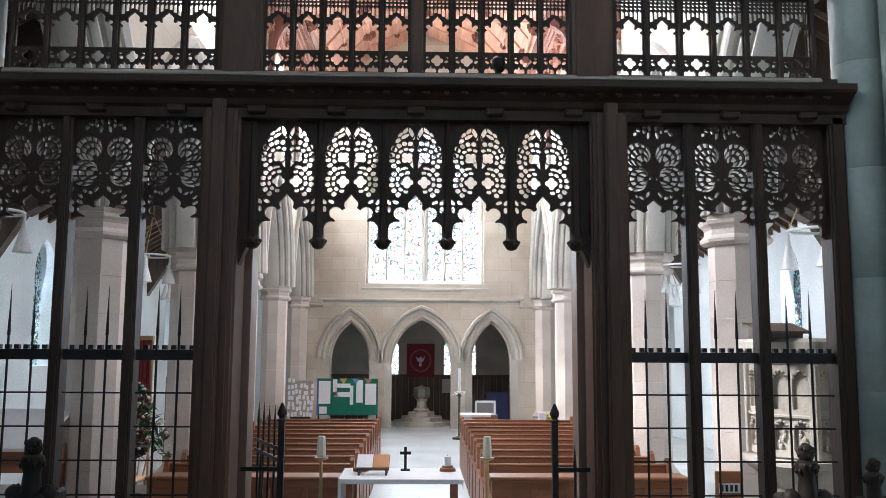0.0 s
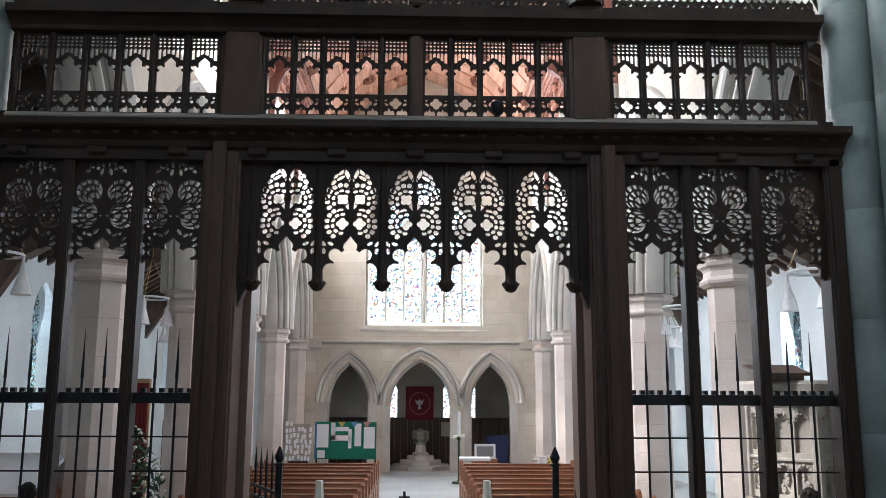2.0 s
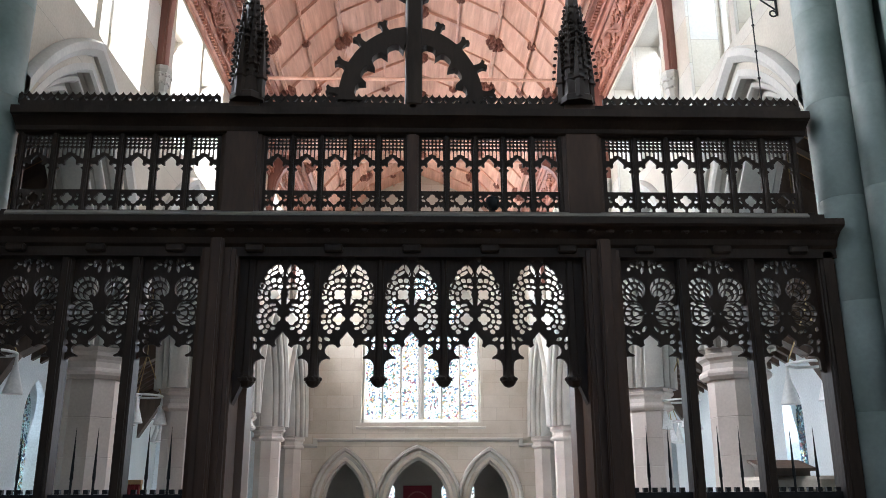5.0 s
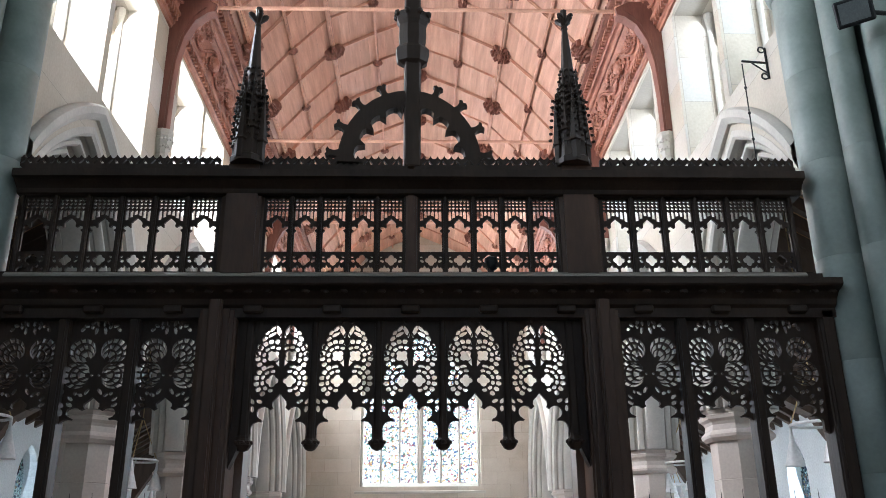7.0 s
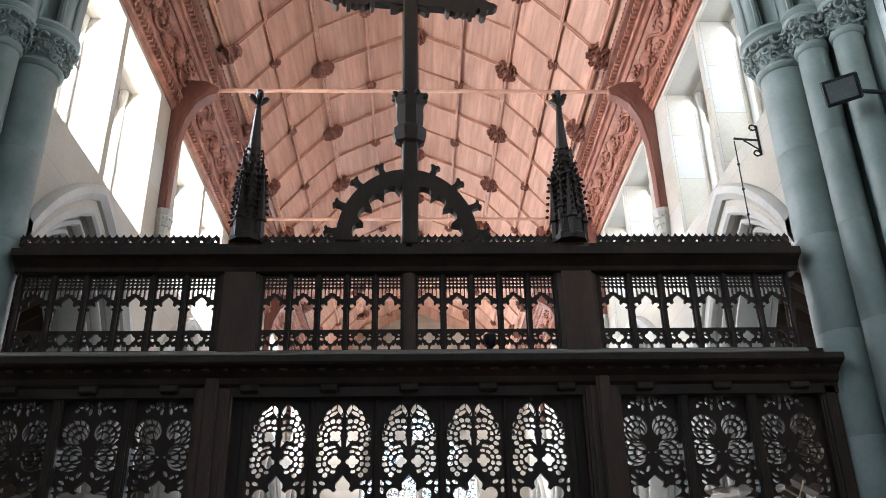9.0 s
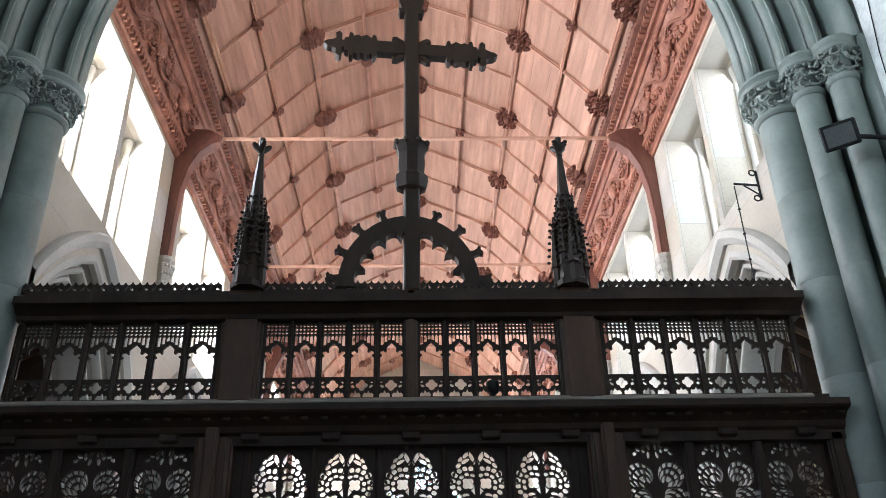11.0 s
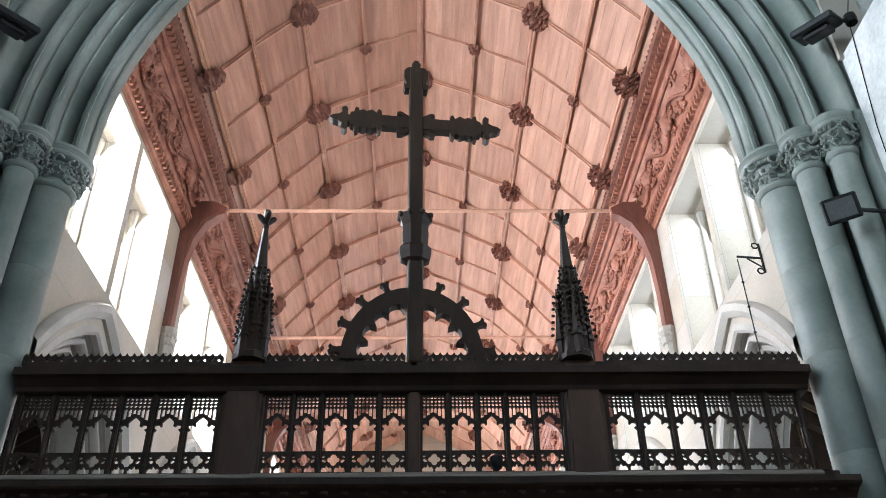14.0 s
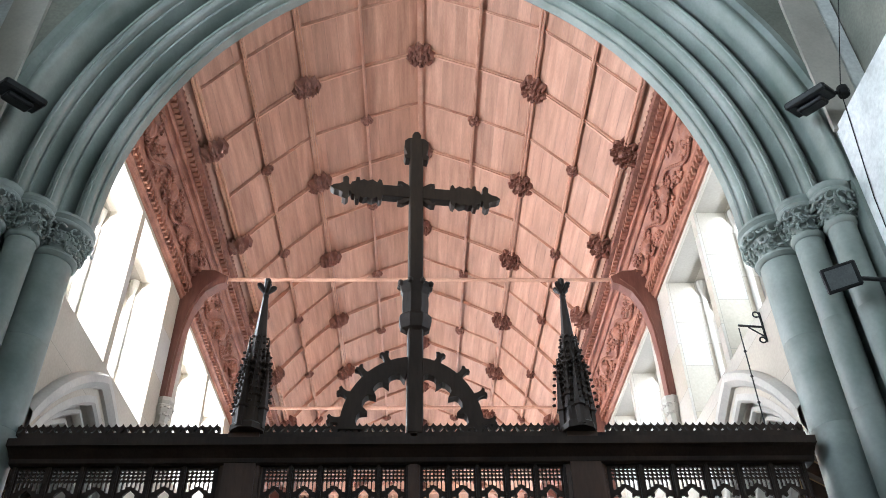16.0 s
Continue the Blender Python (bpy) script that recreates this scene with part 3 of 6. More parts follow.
for s in (-1, 1):
    prism(bm, [(WEST - 0.09, 2.90), (WEST + 0.01, 2.84), (WEST + 0.01, 3.12), (WEST - 0.09, 3.10)], s * 2.92 - 0.06, s * 2.92 + 0.06, "x")
    prism(bm, [(WEST - 0.088, 2.90), (WEST + 0.01, 2.84), (WEST + 0.01, 2.96), (WEST - 0.088, 2.94)], *sorted((s * 2.98, s * 3.3)), "x")
setting("string_course", bm, STONE)

win = thing("window_21", "large west window with pale stained glass in stone tracery", "window", kind="structure")
LIGHTS = [WX + q * (0.33 + 0.535 * k) for q in (-1, 1) for k in range(3)]
lights = [[(x + a, z) for a, z in light_holes(0.475, 2.70, 3.66)] for x in LIGHTS]
for x, z, r in ((-0.84, 6.85, 0.40), (0.84, 6.85, 0.40), (0, 7.6, 0.48)):
    lights.append([(WX + x + r * (1 + 0.18 * math.cos(4 * radians(a))) * math.cos(radians(a)) * 0.85, z + r * (1 + 0.18 * math.cos(4 * radians(a))) * math.sin(radians(a)) * 0.85) for a in range(0, 360, 15)])
grow = [(WX + 1.76, 3.5)] + arch_line(1.76, 0.6, 6.3, 10, WX) + [(WX - 1.76, 3.5)]
mesh_part("tracery", pierced("tracery", grow, lights, 0.2), STONE, win).location.y = WEST + 0.45
bm = bmesh.new()
prism(bm, [(WEST - 0.03, 3.36), (WEST + 0.36, 3.36), (WEST + 0.36, 3.68), (WEST - 0.03, 3.42)], WX - 1.85, WX + 1.85, "x")
part("sill", bm, STONE, win)
for q in (-1, 1):
    bm = bmesh.new()
    tube(bm, (WX + q * 1.69, WEST + 0.22, 3.56), (WX + q * 1.69, WEST + 0.22, 6.3), 0.055, 10)
    part("jamb_shaft", bm, STONE, win, smooth=True)
bm = bmesh.new()
tube(bm, (WX, WEST + 0.36, 3.66), (WX, WEST + 0.36, 6.4), 0.06, 10)
part("mullion", bm, STONE, win, smooth=True)
for x in LIGHTS:
    boxed("pane", (x - 0.245, x + 0.245, WEST + 0.445, WEST + 0.455, 3.64, 6.38), STAINED, win).visible_shadow = False
boxed("pane", (WX - 1.6, WX + 1.6, WEST + 0.445, WEST + 0.455, 6.39, 8.3), STAINED, win).visible_shadow = False
for x in LIGHTS:
    bm = bmesh.new()
    for j in range(1, 7):
        box(bm, x - 0.245, x + 0.245, WEST + 0.43, WEST + 0.442, 3.66 + 0.40 * j, 3.670 + 0.40 * j)
    part("saddle_bar", bm, IRON, win)

BACK = WEST + 2.6
outline = [(-3.6, NAVE_Z), (3.6, NAVE_Z), (3.6, 3.4), (-3.6, 3.4)]
slits = [[(x - 0.13, 0.85), (x + 0.13, 0.85), (x + 0.13, 1.75), (x, 1.95), (x - 0.13, 1.75)] for x in (-0.86, 0.86, -2.3 + 0.95, 1.62)]
ob = mesh_part("wall_baptistery", pierced("wall_baptistery", outline, slits, 0.3), STONE)
ob.location.y = BACK + 0.15
tagged(ob, kind="structure")
for k, x in enumerate((-0.86, 0.86, -1.35, 1.62)):
    win = thing("window_%d" % (22 + k), "narrow pale glazed window slit", "window", kind="structure")
    boxed("pane", (x - 0.14, x + 0.14, BACK + 0.2, BACK + 0.21, 0.84, 1.97), STAINED, win).visible_shadow = False
bm = bmesh.new()
for x in range(-17, 17):
    box(bm, x * 0.2 + 0.004, x * 0.2 + 0.196, BACK - 0.05, BACK - 0.002, NAVE_Z, 0.80, 0.006)
box(bm, -3.4, 3.4, BACK - 0.07, BACK - 0.002, 0.80, 0.86)
setting("wall_panelling", bm, DARK_PANEL)
bm = bmesh.new()
box(bm, -3.6, 3.6, WEST + 0.7, BACK, 3.1, 3.3)
setting("ceiling_baptistery", bm, CHANCEL_WALL)
for s, word in ((-1, "south"), (1, "north")):
    bm = bmesh.new()
    box(bm, s * 3.6 - 0.1, s * 3.6 + 0.1, WEST + 0.7, BACK, NAVE_Z, 3.1)
    setting("wall_baptistery_" + word, bm, STONE)

# ---- structure: aisles ----
AW = 6.7
for s, word in ((-1, "south"), (1, "north")):
    holes = []
    for mid in BAYS:
        holes.append([(mid - 0.42, 1.3)] + [(a, z) for a, z in arch_line(0.42, 0.3, 2.9, 6, mid)][::-1] + [(mid + 0.42, 1.3)])
    me = pierced("wall_aisle_" + word, [(-0.5, NAVE_Z), (WEST + 0.4, NAVE_Z), (WEST + 0.4, 4.6), (-0.5, 4.6)], holes, 0.4, "x")
    ob = mesh_part("wall_aisle_" + word, me, AISLE_PLASTER)
    ob.location.x = s * (AW + 0.2)
    tagged(ob, kind="structure")
    for mid in BAYS:
        n += 1
        win = thing("window_%d" % (n + 10), "pointed aisle window with stained glass", "window", kind="structure")
        boxed("pane", (s * (AW + 0.25) - 0.004, s * (AW + 0.25) + 0.004, mid - 0.44, mid + 0.44, 1.28, 3.75), DEEP_STAINED if s > 0 else STAINED, win).visible_shadow = False
        bm = bmesh.new()
        box(bm, s * (AW + 0.25) - 0.03, s * (AW + 0.25) + 0.03, mid - 0.03, mid + 0.03, 1.28, 3.75)
        part("mullion", bm, STONE, win)
    bm = bmesh.new()
    prism(bm, [(s * AW, 4.0), (s * AW, 4.25), (s * (W + WALL_T), 5.9), (s * (W + WALL_T), 5.65)], -0.5, WEST + 0.4)
    setting("ceiling_aisle_" + word, bm, RAFTER)
    bm = bmesh.new()
    y = 0.0
    while y < WEST:
        prism(bm, [(s * AW, 3.84), (s * AW, 4.0), (s * (W + WALL_T), 5.645), (s * (W + WALL_T), 5.48)], y, y + 0.1)
        y += 0.36
    setting("aisle_rafter", bm, DARK_PANEL)
    bm = bmesh.new()
    for mid in PIERS:
        prism(bm, [(s * AW, 2.9), (s * AW, 3.84), (s * (W + WALL_T), 5.5), (s * (W + WALL_T), 5.1), (s * (AW - 1.6), 4.3), (s * (AW - 0.5), 3.7)], mid - 0.1, mid + 0.1)
    setting("aisle_truss", bm, DARK_PANEL)
    for yy, name in ((-0.65, "east"), (WEST + 0.4, "west")):
        bm = bmesh.new()
        box(bm, *sorted((s * (4.41 if name == "east" else W + 0.3), s * (AW + 0.4))), yy, yy + 0.3, NAVE_Z, 6)
        setting("wall_aisle_%s_%s" % (word, name), bm, AISLE_PLASTER)

# ---- structure: chancel arch and chancel ----
CAP, HALF, CC, STILT = 6.76, 3.08, 1.5, 0.135
outline = [(4.4, 12.4), (4.4, CAP), (HALF + 0.85, CAP)] + arch_line(HALF + 0.85, CC, CAP, 24) + [(-HALF - 0.85, CAP), (-4.4, CAP), (-4.4, 12.4)]
ob = mesh_part("wall_chancel_arch", pierced("wall_chancel_arch", outline, [], 0.92), CHANCEL_WALL)
ob.location.y = -0.31
tagged(ob, kind="structure")
for s in (-1, 1):
    for x, y0, y1 in ((3.24, 0.0, 0.16), (3.42, -0.22, -0.001), (3.62, -0.42, -0.221), (3.80, -0.77, -0.421)):
        bm = bmesh.new()
        box(bm, *sorted((s * x, s * 4.4)), y0, y1, -0.6, CAP - STILT - 0.002)
        setting("wall_arch_jamb", bm, ARCH_STONE)
bm = bmesh.new()
# rolls and hollows, stepping out towards the chancel
moulding = [(0.90, 0.17), (0.05, 0.17), (0.0, 0.12)]
for o, yb in ((0.0, 0.0), (0.22, -0.20), (0.44, -0.40)):
    # fillet, quirk, broad roll with a raised fillet, quirk, bead and deep hollow
    moulding += [(o, yb + 0.05), (o, yb + 0.012), (o + 0.016, yb), (o + 0.020, yb + 0.03), (o + 0.028, yb + 0.03), *roll(o + 0.078, yb - 0.045, 0.052, 172, 252, 5), (o + 0.064, yb - 0.112), (o + 0.088, yb - 0.112), *roll(o + 0.078, yb - 0.045, 0.052, 285, 350, 4), (o + 0.130, yb + 0.02), (o + 0.138, yb + 0.02), *roll(o + 0.152, yb - 0.035, 0.013, 180, 350, 4), (o + 0.166, yb + 0.06), (o + 0.172, yb + 0.14), (o + 0.200, yb + 0.15), (o + 0.212, yb - 0.09), (o + 0.216, yb - 0.16)]
moulding += [*roll(0.72, -0.70, 0.05, 180, 350, 6), (0.80, -0.72), (0.83, -0.78), (0.90, -0.78)]
arch_sweep(bm, moulding, HALF, CC, CAP, 0, 30, stilt=STILT)
setting("chancel_arch", bm, ARCH_STONE, True)


def respond(x, y, r, rc):
    top = CAP - STILT
    t = thing("chancel_arch_column", "grey-green stone shaft with a carved foliage capital", "column", (x, y, 0), "columns of the chancel arch")
    bm = bmesh.new()
    lathe(bm, [(r * 1.9, 0), (r * 1.9, 0.25), (r * 1.4, 0.38), (r * 1.5, 0.44), (r * 1.1, 0.52)], 20)
    part("base", bm, ARCH_STONE, t, smooth=True)
    bm = bmesh.new()
    zs = [0.52 + (top - 0.94) * k / 7 for k in range(8)]
    lathe(bm, [q for a, b in zip(zs, zs[1:]) for q in ((r * 0.985, a), (r, a + 0.006), (r, b - 0.006), (r * 0.985, b))], 24)
    part("shaft", bm, ARCH_STONE, t, smooth=True)
    bm = bmesh.new()
    z = top - 0.42
    lathe(bm, [(r, z), (r * 1.10, z + 0.01), (r * 1.18, z + 0.035), (r * 1.16, z + 0.06), (r * 1.04, z + 0.075), (r * 0.97, z + 0.1), (r * 0.97, z + 0.25), (r * 1.05, z + 0.285), (rc * 0.97, z + 0.30), (rc * 1.03, z + 0.315), (rc * 1.05, z + 0.335), (rc * 0.98, z + 0.345), (rc * 0.95, z + 0.36), (rc * 1.0, z + 0.375), (rc * 1.06, z + 0.39), (rc * 1.05, z + 0.42)], 24)
    part("capital", bm, ARCH_STONE, t, smooth=True)
    bm = bmesh.new()
    rnd = random.Random(3)
    for ring, zz, out in ((0, 0.120, 0.15), (1, 0.185, 0.50), (2, 0.255, 0.85)):
        rr = r + (rc - r) * out
        m = round(2 * math.pi * rr / 0.094)
        for k in range(m):
            a = 2 * math.pi * (k + 0.5 * ring) / m + rnd.uniform(-0.08, 0.08)
            put = Matrix.Translation((rr * math.cos(a), rr * math.sin(a), z + zz + rnd.uniform(-0.012, 0.012))) @ Matrix.Rotation(a, 4, "Z") @ Matrix.Rotation(rnd.uniform(-0.7, 0.7), 4, "Z") @ Matrix.Rotation(rnd.uniform(-0.6, 0.6), 4, "Y") @ Matrix.Rotation(rnd.uniform(0, 3), 4, "X")
            # a curled leaf: an open loop of tapering lobes, with a bud now and then
            turns = rnd.choice((4.2, 5.0, 5.6))
            q = rnd.uniform(0.034, 0.045)
            for e in range(7):
                b = turns * e / 6
                bmesh.ops.create_icosphere(bm, subdivisions=1, radius=0.021 - 0.0014 * e, matrix=put @ Matrix.Translation((0.005 * e, q * math.cos(b), q * math.sin(b))) @ Matrix.Rotation(b, 4, "X") @ Matrix.Diagonal((1.0, 0.75, 1.35, 1)))
    part("foliage", bm, ARCH_STONE, t, "deeply carved stone leaves")
    return t


for s in (-1, 1):
    respond(s * 3.33, -0.02, 0.20, 0.30)
    respond(s * 3.45, -0.36, 0.125, 0.19)
    respond(s * 3.66, -0.57, 0.12, 0.185)
    word = "south" if s < 0 else "north"
    holes = [[(-2.7, 7.25), (-0.80, 7.25), (-0.80, 12.3), (-2.7, 12.3)]] + [[(c - 0.8, 5.2)] + arch_line(0.8, 0.5, 8.2, 8, c)[::-1] + [(c + 0.8, 5.2)] for c in (-4.2, -8.2)]
    ob = mesh_part("wall_chancel_" + word, pierced("wall_chancel_" + word, [(-13.2, -0.2), (-0.772, -0.2), (-0.772, 12.4), (-13.2, 12.4)], holes, 0.5, "x"), PLASTER)
    ob.location.x = s * (3.84 + 0.25)
    tagged(ob, kind="structure")
    bm = bmesh.new()
    box(bm, *sorted((s * 4.36, s * 4.6)), -2.8, -0.70, 7.1, 12.4)
    setting("recess_" + word, bm, CHANCEL_WALL)
    bm = bmesh.new()
    box(bm, *sorted((s * 3.80, s * 4.16)), -0.815, -0.774, 7.2, 12.39)
    setting("quoin_" + word, bm, STONE)
    # unseen side windows, added as openings for the chancel fill lamps
    for k, c in enumerate((-4.2, -8.2)):
        win = thing("window_%d" % (50 + 2 * k + (s > 0)), "tall pointed chancel window with pale glass, added out of view", "window", kind="structure")
        boxed("pane", (s * 4.2 - 0.004, s * 4.2 + 0.004, c - 0.82, c + 0.82, 5.18, 9.7), STAINED, win).visible_shadow = False
bm = bmesh.new()
box(bm, -4.4, 4.4, -13.2, 0.26, 12.4, 12.7)
setting("ceiling_chancel", bm, CHANCEL_WALL)
# closing wall behind the camera, its window opening added for the fill lamp
outline = [(-4.4, -0.6), (4.4, -0.6), (4.4, 12.4), (-4.4, 12.4)]
ob = mesh_part("wall_east", pierced("wall_east", outline, [[(1.8, 3.2)] + arch_line(1.8, 0.8, 6.5, 10) + [(-1.8, 3.2)]], 0.4), CHANCEL_WALL)
ob.location.y = -13.0
tagged(ob, kind="structure")


# ---- rood screen ----
def ell(cx, cz, a, b, turn=0.0, n=8):
    c, d = math.cos(turn), math.sin(turn)
    return [(cx + a * math.cos(t) * c - b * math.sin(t) * d, cz + a * math.cos(t) * d + b * math.sin(t) * c) for t in (2 * math.pi * i / n for i in range(n))]


def foil(cx, cz, r, lobes=4, turn=0.0, n=24):
    return [(cx + r * (0.72 + 0.30 * abs(math.cos(lobes * (t - turn) / 2))) * math.cos(t), cz + r * (0.72 + 0.30 * abs(math.cos(lobes * (t - turn) / 2))) * math.sin(t)) for t in (2 * math.pi * i / n for i in range(n))]


def petal(cx, cz, r0, r1, a, half, n=4):
    """A rounded wedge of a ring."""
    inner = [(cx + r0 * math.cos(a + half * k / n), cz + r0 * math.sin(a + half * k / n)) for k in range(-n + 1, n)]
    rm = (r0 + r1) / 2
    outer = [(cx + (r1 - (r1 - rm) * abs(k / n) ** 3) * math.cos(a + half * k / n), cz + (r1 - (r1 - rm) * abs(k / n) ** 3) * math.sin(a + half * k / n)) for k in range(n, -n - 1, -1)]
    return inner + outer


def crescents(px, pz, r, turn):
    """A roundel of nested rings that all touch at one point, cut into beads far from it and long horns near it."""
    hs = []
    c, d = math.cos(turn), math.sin(turn)

    def at(u, v):
        return (px + u * c - v * d, pz + u * d + v * c)

    def band(ro, ri, a0, a1):
        n = max(3, round(abs(a1 - a0) / 14))
        far = [radians(a0 + (a1 - a0) * k / n) for k in range(n + 1)]
        back = [at(ri * 1.04 + ri * math.cos(a), ri * math.sin(a)) for a in far[::-1]]
        return [at(ro + ro * math.cos(a), ro * math.sin(a)) for a in far] + back

    for ro, ri, cuts in ((r, r * 0.785, (-152, -74, -44, -15, 15, 44, 74, 152)), (r * 0.725, r * 0.51, (-148, -54, -18, 18, 54, 148)), (r * 0.45, r * 0.19, (-140, -40, 40, 140))):
        g = 3.2 * r / ro
        for a0, a1 in zip(cuts, cuts[1:]):
            hs.append(band(ro, ri, a0 + g, a1 - g))
    return hs


def cusped_edge(w, z0, tip):
    """The lower edge of a tracery panel: a five-lobed ogee, from the left springing to the right one."""
    k = (tip - z0) / 0.365
    half = [(0.0, 0.365), (0.025, 0.335), (0.052, 0.305), (0.054, 0.28), (0.046, 0.262), (0.066, 0.246), *[(a, b) for a, b in arc(0.115, 0.222, 0.05, 150, -72, 8)], (0.122, 0.166), *[(a, b) for a, b in arc(0.148, 0.105, 0.056, 112, 0, 5)], (0.204, 0.03)]
    f = w / 0.24
    pts = [(x * f, z0 + z * k) for x, z in half]
    return [(-x, z) for x, z in pts[::-1]] + pts[1:]


def tracery(name, w, z0, tip, top, rich):
    edge = cusped_edge(w, z0, tip)
    outer = [(-w, z0)] + edge + [(w, z0), (w, top + 0.05), (-w, top + 0.05)]
    hs = []
    h = top - tip
    f = w / 0.24
    def fan(cx, cz, r0, r1, a0, a1, m, s):
        step = (a1 - a0) / (m - 1)
        for k in range(m):
            a = radians(a0 + step * k)
            hs.append(petal(s * cx * f, cz, r0 * f, r1 * f, a if s > 0 else math.pi - a, radians(abs(step)) * 0.455))

    for s in (-1, 1):
        if rich:
            hs += crescents(s * 0.036, tip + 0.160, 0.099, 0.0 if s > 0 else math.pi)
            hs += crescents(s * 0.058, tip + 0.262, 0.096, 0.95 if s > 0 else math.pi - 0.95)
            hs.append(ell(s * 0.026, tip + 0.160, 0.010, 0.010))
            for a, b, q, c in ((0.046, 0.040, 0.028, -1.0), (0.092, 0.016, 0.022, 0.5), (0.128, 0.026, 0.015, 1.2), (0.158, -0.012, 0.024, 0.7), (0.220, 0.040, 0.018, 1.4)):
                hs.append(ell(s * a, tip + b, q, 0.013, c if s > 0 else math.pi - c))
        else:
            # an upper fan that springs from the stem, and a lower one that opens outwards
            za, zb = tip + h * 0.475, tip + h * 0.165
            fan(0.064, za, 0.099, 0.140, 122, -30, 8, s)
            fan(0.064, za, 0.060, 0.090, 116, -22, 5, s)
            hs.append(foil(s * 0.066 * f, za + 0.006, 0.049 * f, 4, 0.78))
            hs.append([(s * 0.020 * f, za - 0.016), (s * 0.050 * f, za - 0.044), (s * 0.018 * f, za - 0.078)])
            fan(0.066, zb, 0.098, 0.138, 56, -56, 6, s)
            fan(0.066, zb, 0.060, 0.089, 92, -84, 6, s)
            hs.append(foil(s * 0.066 * f, zb, 0.049 * f, 4, 0.0))
            hs.append(petal(s * 0.066 * f, zb, 0.098 * f, 0.124 * f, radians(80) if s > 0 else radians(100), 0.27))
            # an onion of curved lights on the stem, with leaves on the shoulders
            zc = za + 0.146
            for a, b, q, v, c in ((0.036, 0.052, 0.047, 0.017, 1.15), (0.030, 0.128, 0.026, 0.015, 2.2), (0.016, 0.012, 0.020, 0.008, 1.75), (0.086, 0.022, 0.040, 0.017, -0.55), (0.078, 0.066, 0.034, 0.016, 2.3), (0.134, -0.008, 0.030, 0.017, -0.9), (0.120, 0.034, 0.026, 0.015, 2.1), (0.176, -0.070, 0.022, 0.015, 1.7), (0.190, -0.130, 0.020, 0.012, 1.5)):
                hs.append(ell(s * a * f, zc + b, q, v, c if s > 0 else math.pi - c, 10))
        if rich:
            # flowing lights at the crown
            z = top - 0.075
            for a, b, q, v, c in ((0.024, 0.022, 0.024, 0.013, 1.35), (0.056, 0.026, 0.022, 0.014, -0.6), (0.062, -0.006, 0.018, 0.013, 1.3), (0.030, -0.034, 0.030, 0.013, 1.75), (0.100, 0.004, 0.022, 0.014, 0.5), (0.124, -0.024, 0.021, 0.014, -0.8)):
                hs.append(ell(s * a * f, z + b, q, v, c if s > 0 else math.pi - c))
        # small leaves beside the stems
        for a, b, c in ((0.205, -0.055, 0.9), (0.150, -0.055, 0.5), (0.200, -0.11, 1.4)):
            hs.append(ell(s * a * f, tip + b, 0.026, 0.015, c if s > 0 else math.pi - c))
    return pierced(name, outer, hs, 0.035)


SCREEN_X = -0.042
screen = thing("rood_screen", "dark carved oak chancel screen with pierced tracery panels", "rood screen")
screen.location.x = SCREEN_X
MID_TRACERY = tracery("tracery_panel", 0.233, 2.39, 2.745, 3.325, False)
SIDE_TRACERY = tracery("tracery_panel", 0.256, 2.44, 2.725, 3.325, True)
MID_X = [0.4735 * k for k in range(-2, 3)]
SIDE_X = [1.775, 2.290, 2.806]
for x in MID_X:
    mesh_part("tracery_panel", MID_TRACERY, SCREEN_OAK, screen).location.x = x
for s in (-1, 1):
    for x in SIDE_X:
        mesh_part("tracery_panel", SIDE_TRACERY, SCREEN_OAK, screen).location.x = s * x
# hanging bosses and shafts between the middle lights
bm = bmesh.new()
lathe(bm, [(0.012, 2.335), (0.035, 2.345), (0.056, 2.375), (0.052, 2.405), (0.040, 2.425), (0.034, 2.45), (0.03, 2.60), (0.028, 3.34)], 10)
for k in range(8):
    a = k * math.pi / 4
    blob(bm, (0.05 * math.cos(a), 0.05 * math.sin(a), 2.395), 0.018)
BOSS = bpy.data.meshes.new("hanging_boss")
bm.to_mesh(BOSS)
bm.free()
for k in range(-2, 4):
    x = 0.4735 * (k - 0.5)
    mesh_part("hanging_boss", BOSS, SCREEN_OAK, screen, "carved leafy drop boss").location = (x, -0.01, 0)
for s in (-1, 1):
    mesh_part("hanging_boss", BOSS, SCREEN_OAK, screen, "carved leafy drop boss").location = (s * 1.20, -0.01, 0)


def moulded_post(name, x0, x1, y0, y1, z0, z1, parent, step=0.05):
    """An upright with stepped and rounded corners."""
    a, b = abs(x1 - x0) / 2, abs(y1 - y0) / 2
    cx, cy, e = (x0 + x1) / 2, (y0 + y1) / 2, min(step, abs(x1 - x0) / 4)
    pts = [(a - e, -b), (a - e, -b + e * 0.5), (a - e * 0.4, -b + e * 0.7), (a - e * 0.3, -b + e * 1.1), (a, -b + e * 1.3)]
    pts = pts + [(x, -y) for x, y in pts[::-1]]
    pts = pts + [(-x, y) for x, y in pts[::-1]]
    bm = bmesh.new()
    prism(bm, [(cx + x, cy + y) for x, y in pts], z0, z1, "z")
    return part(name, bm, POST_OAK if name in ("post", "buttress") else SCREEN_OAK, parent)


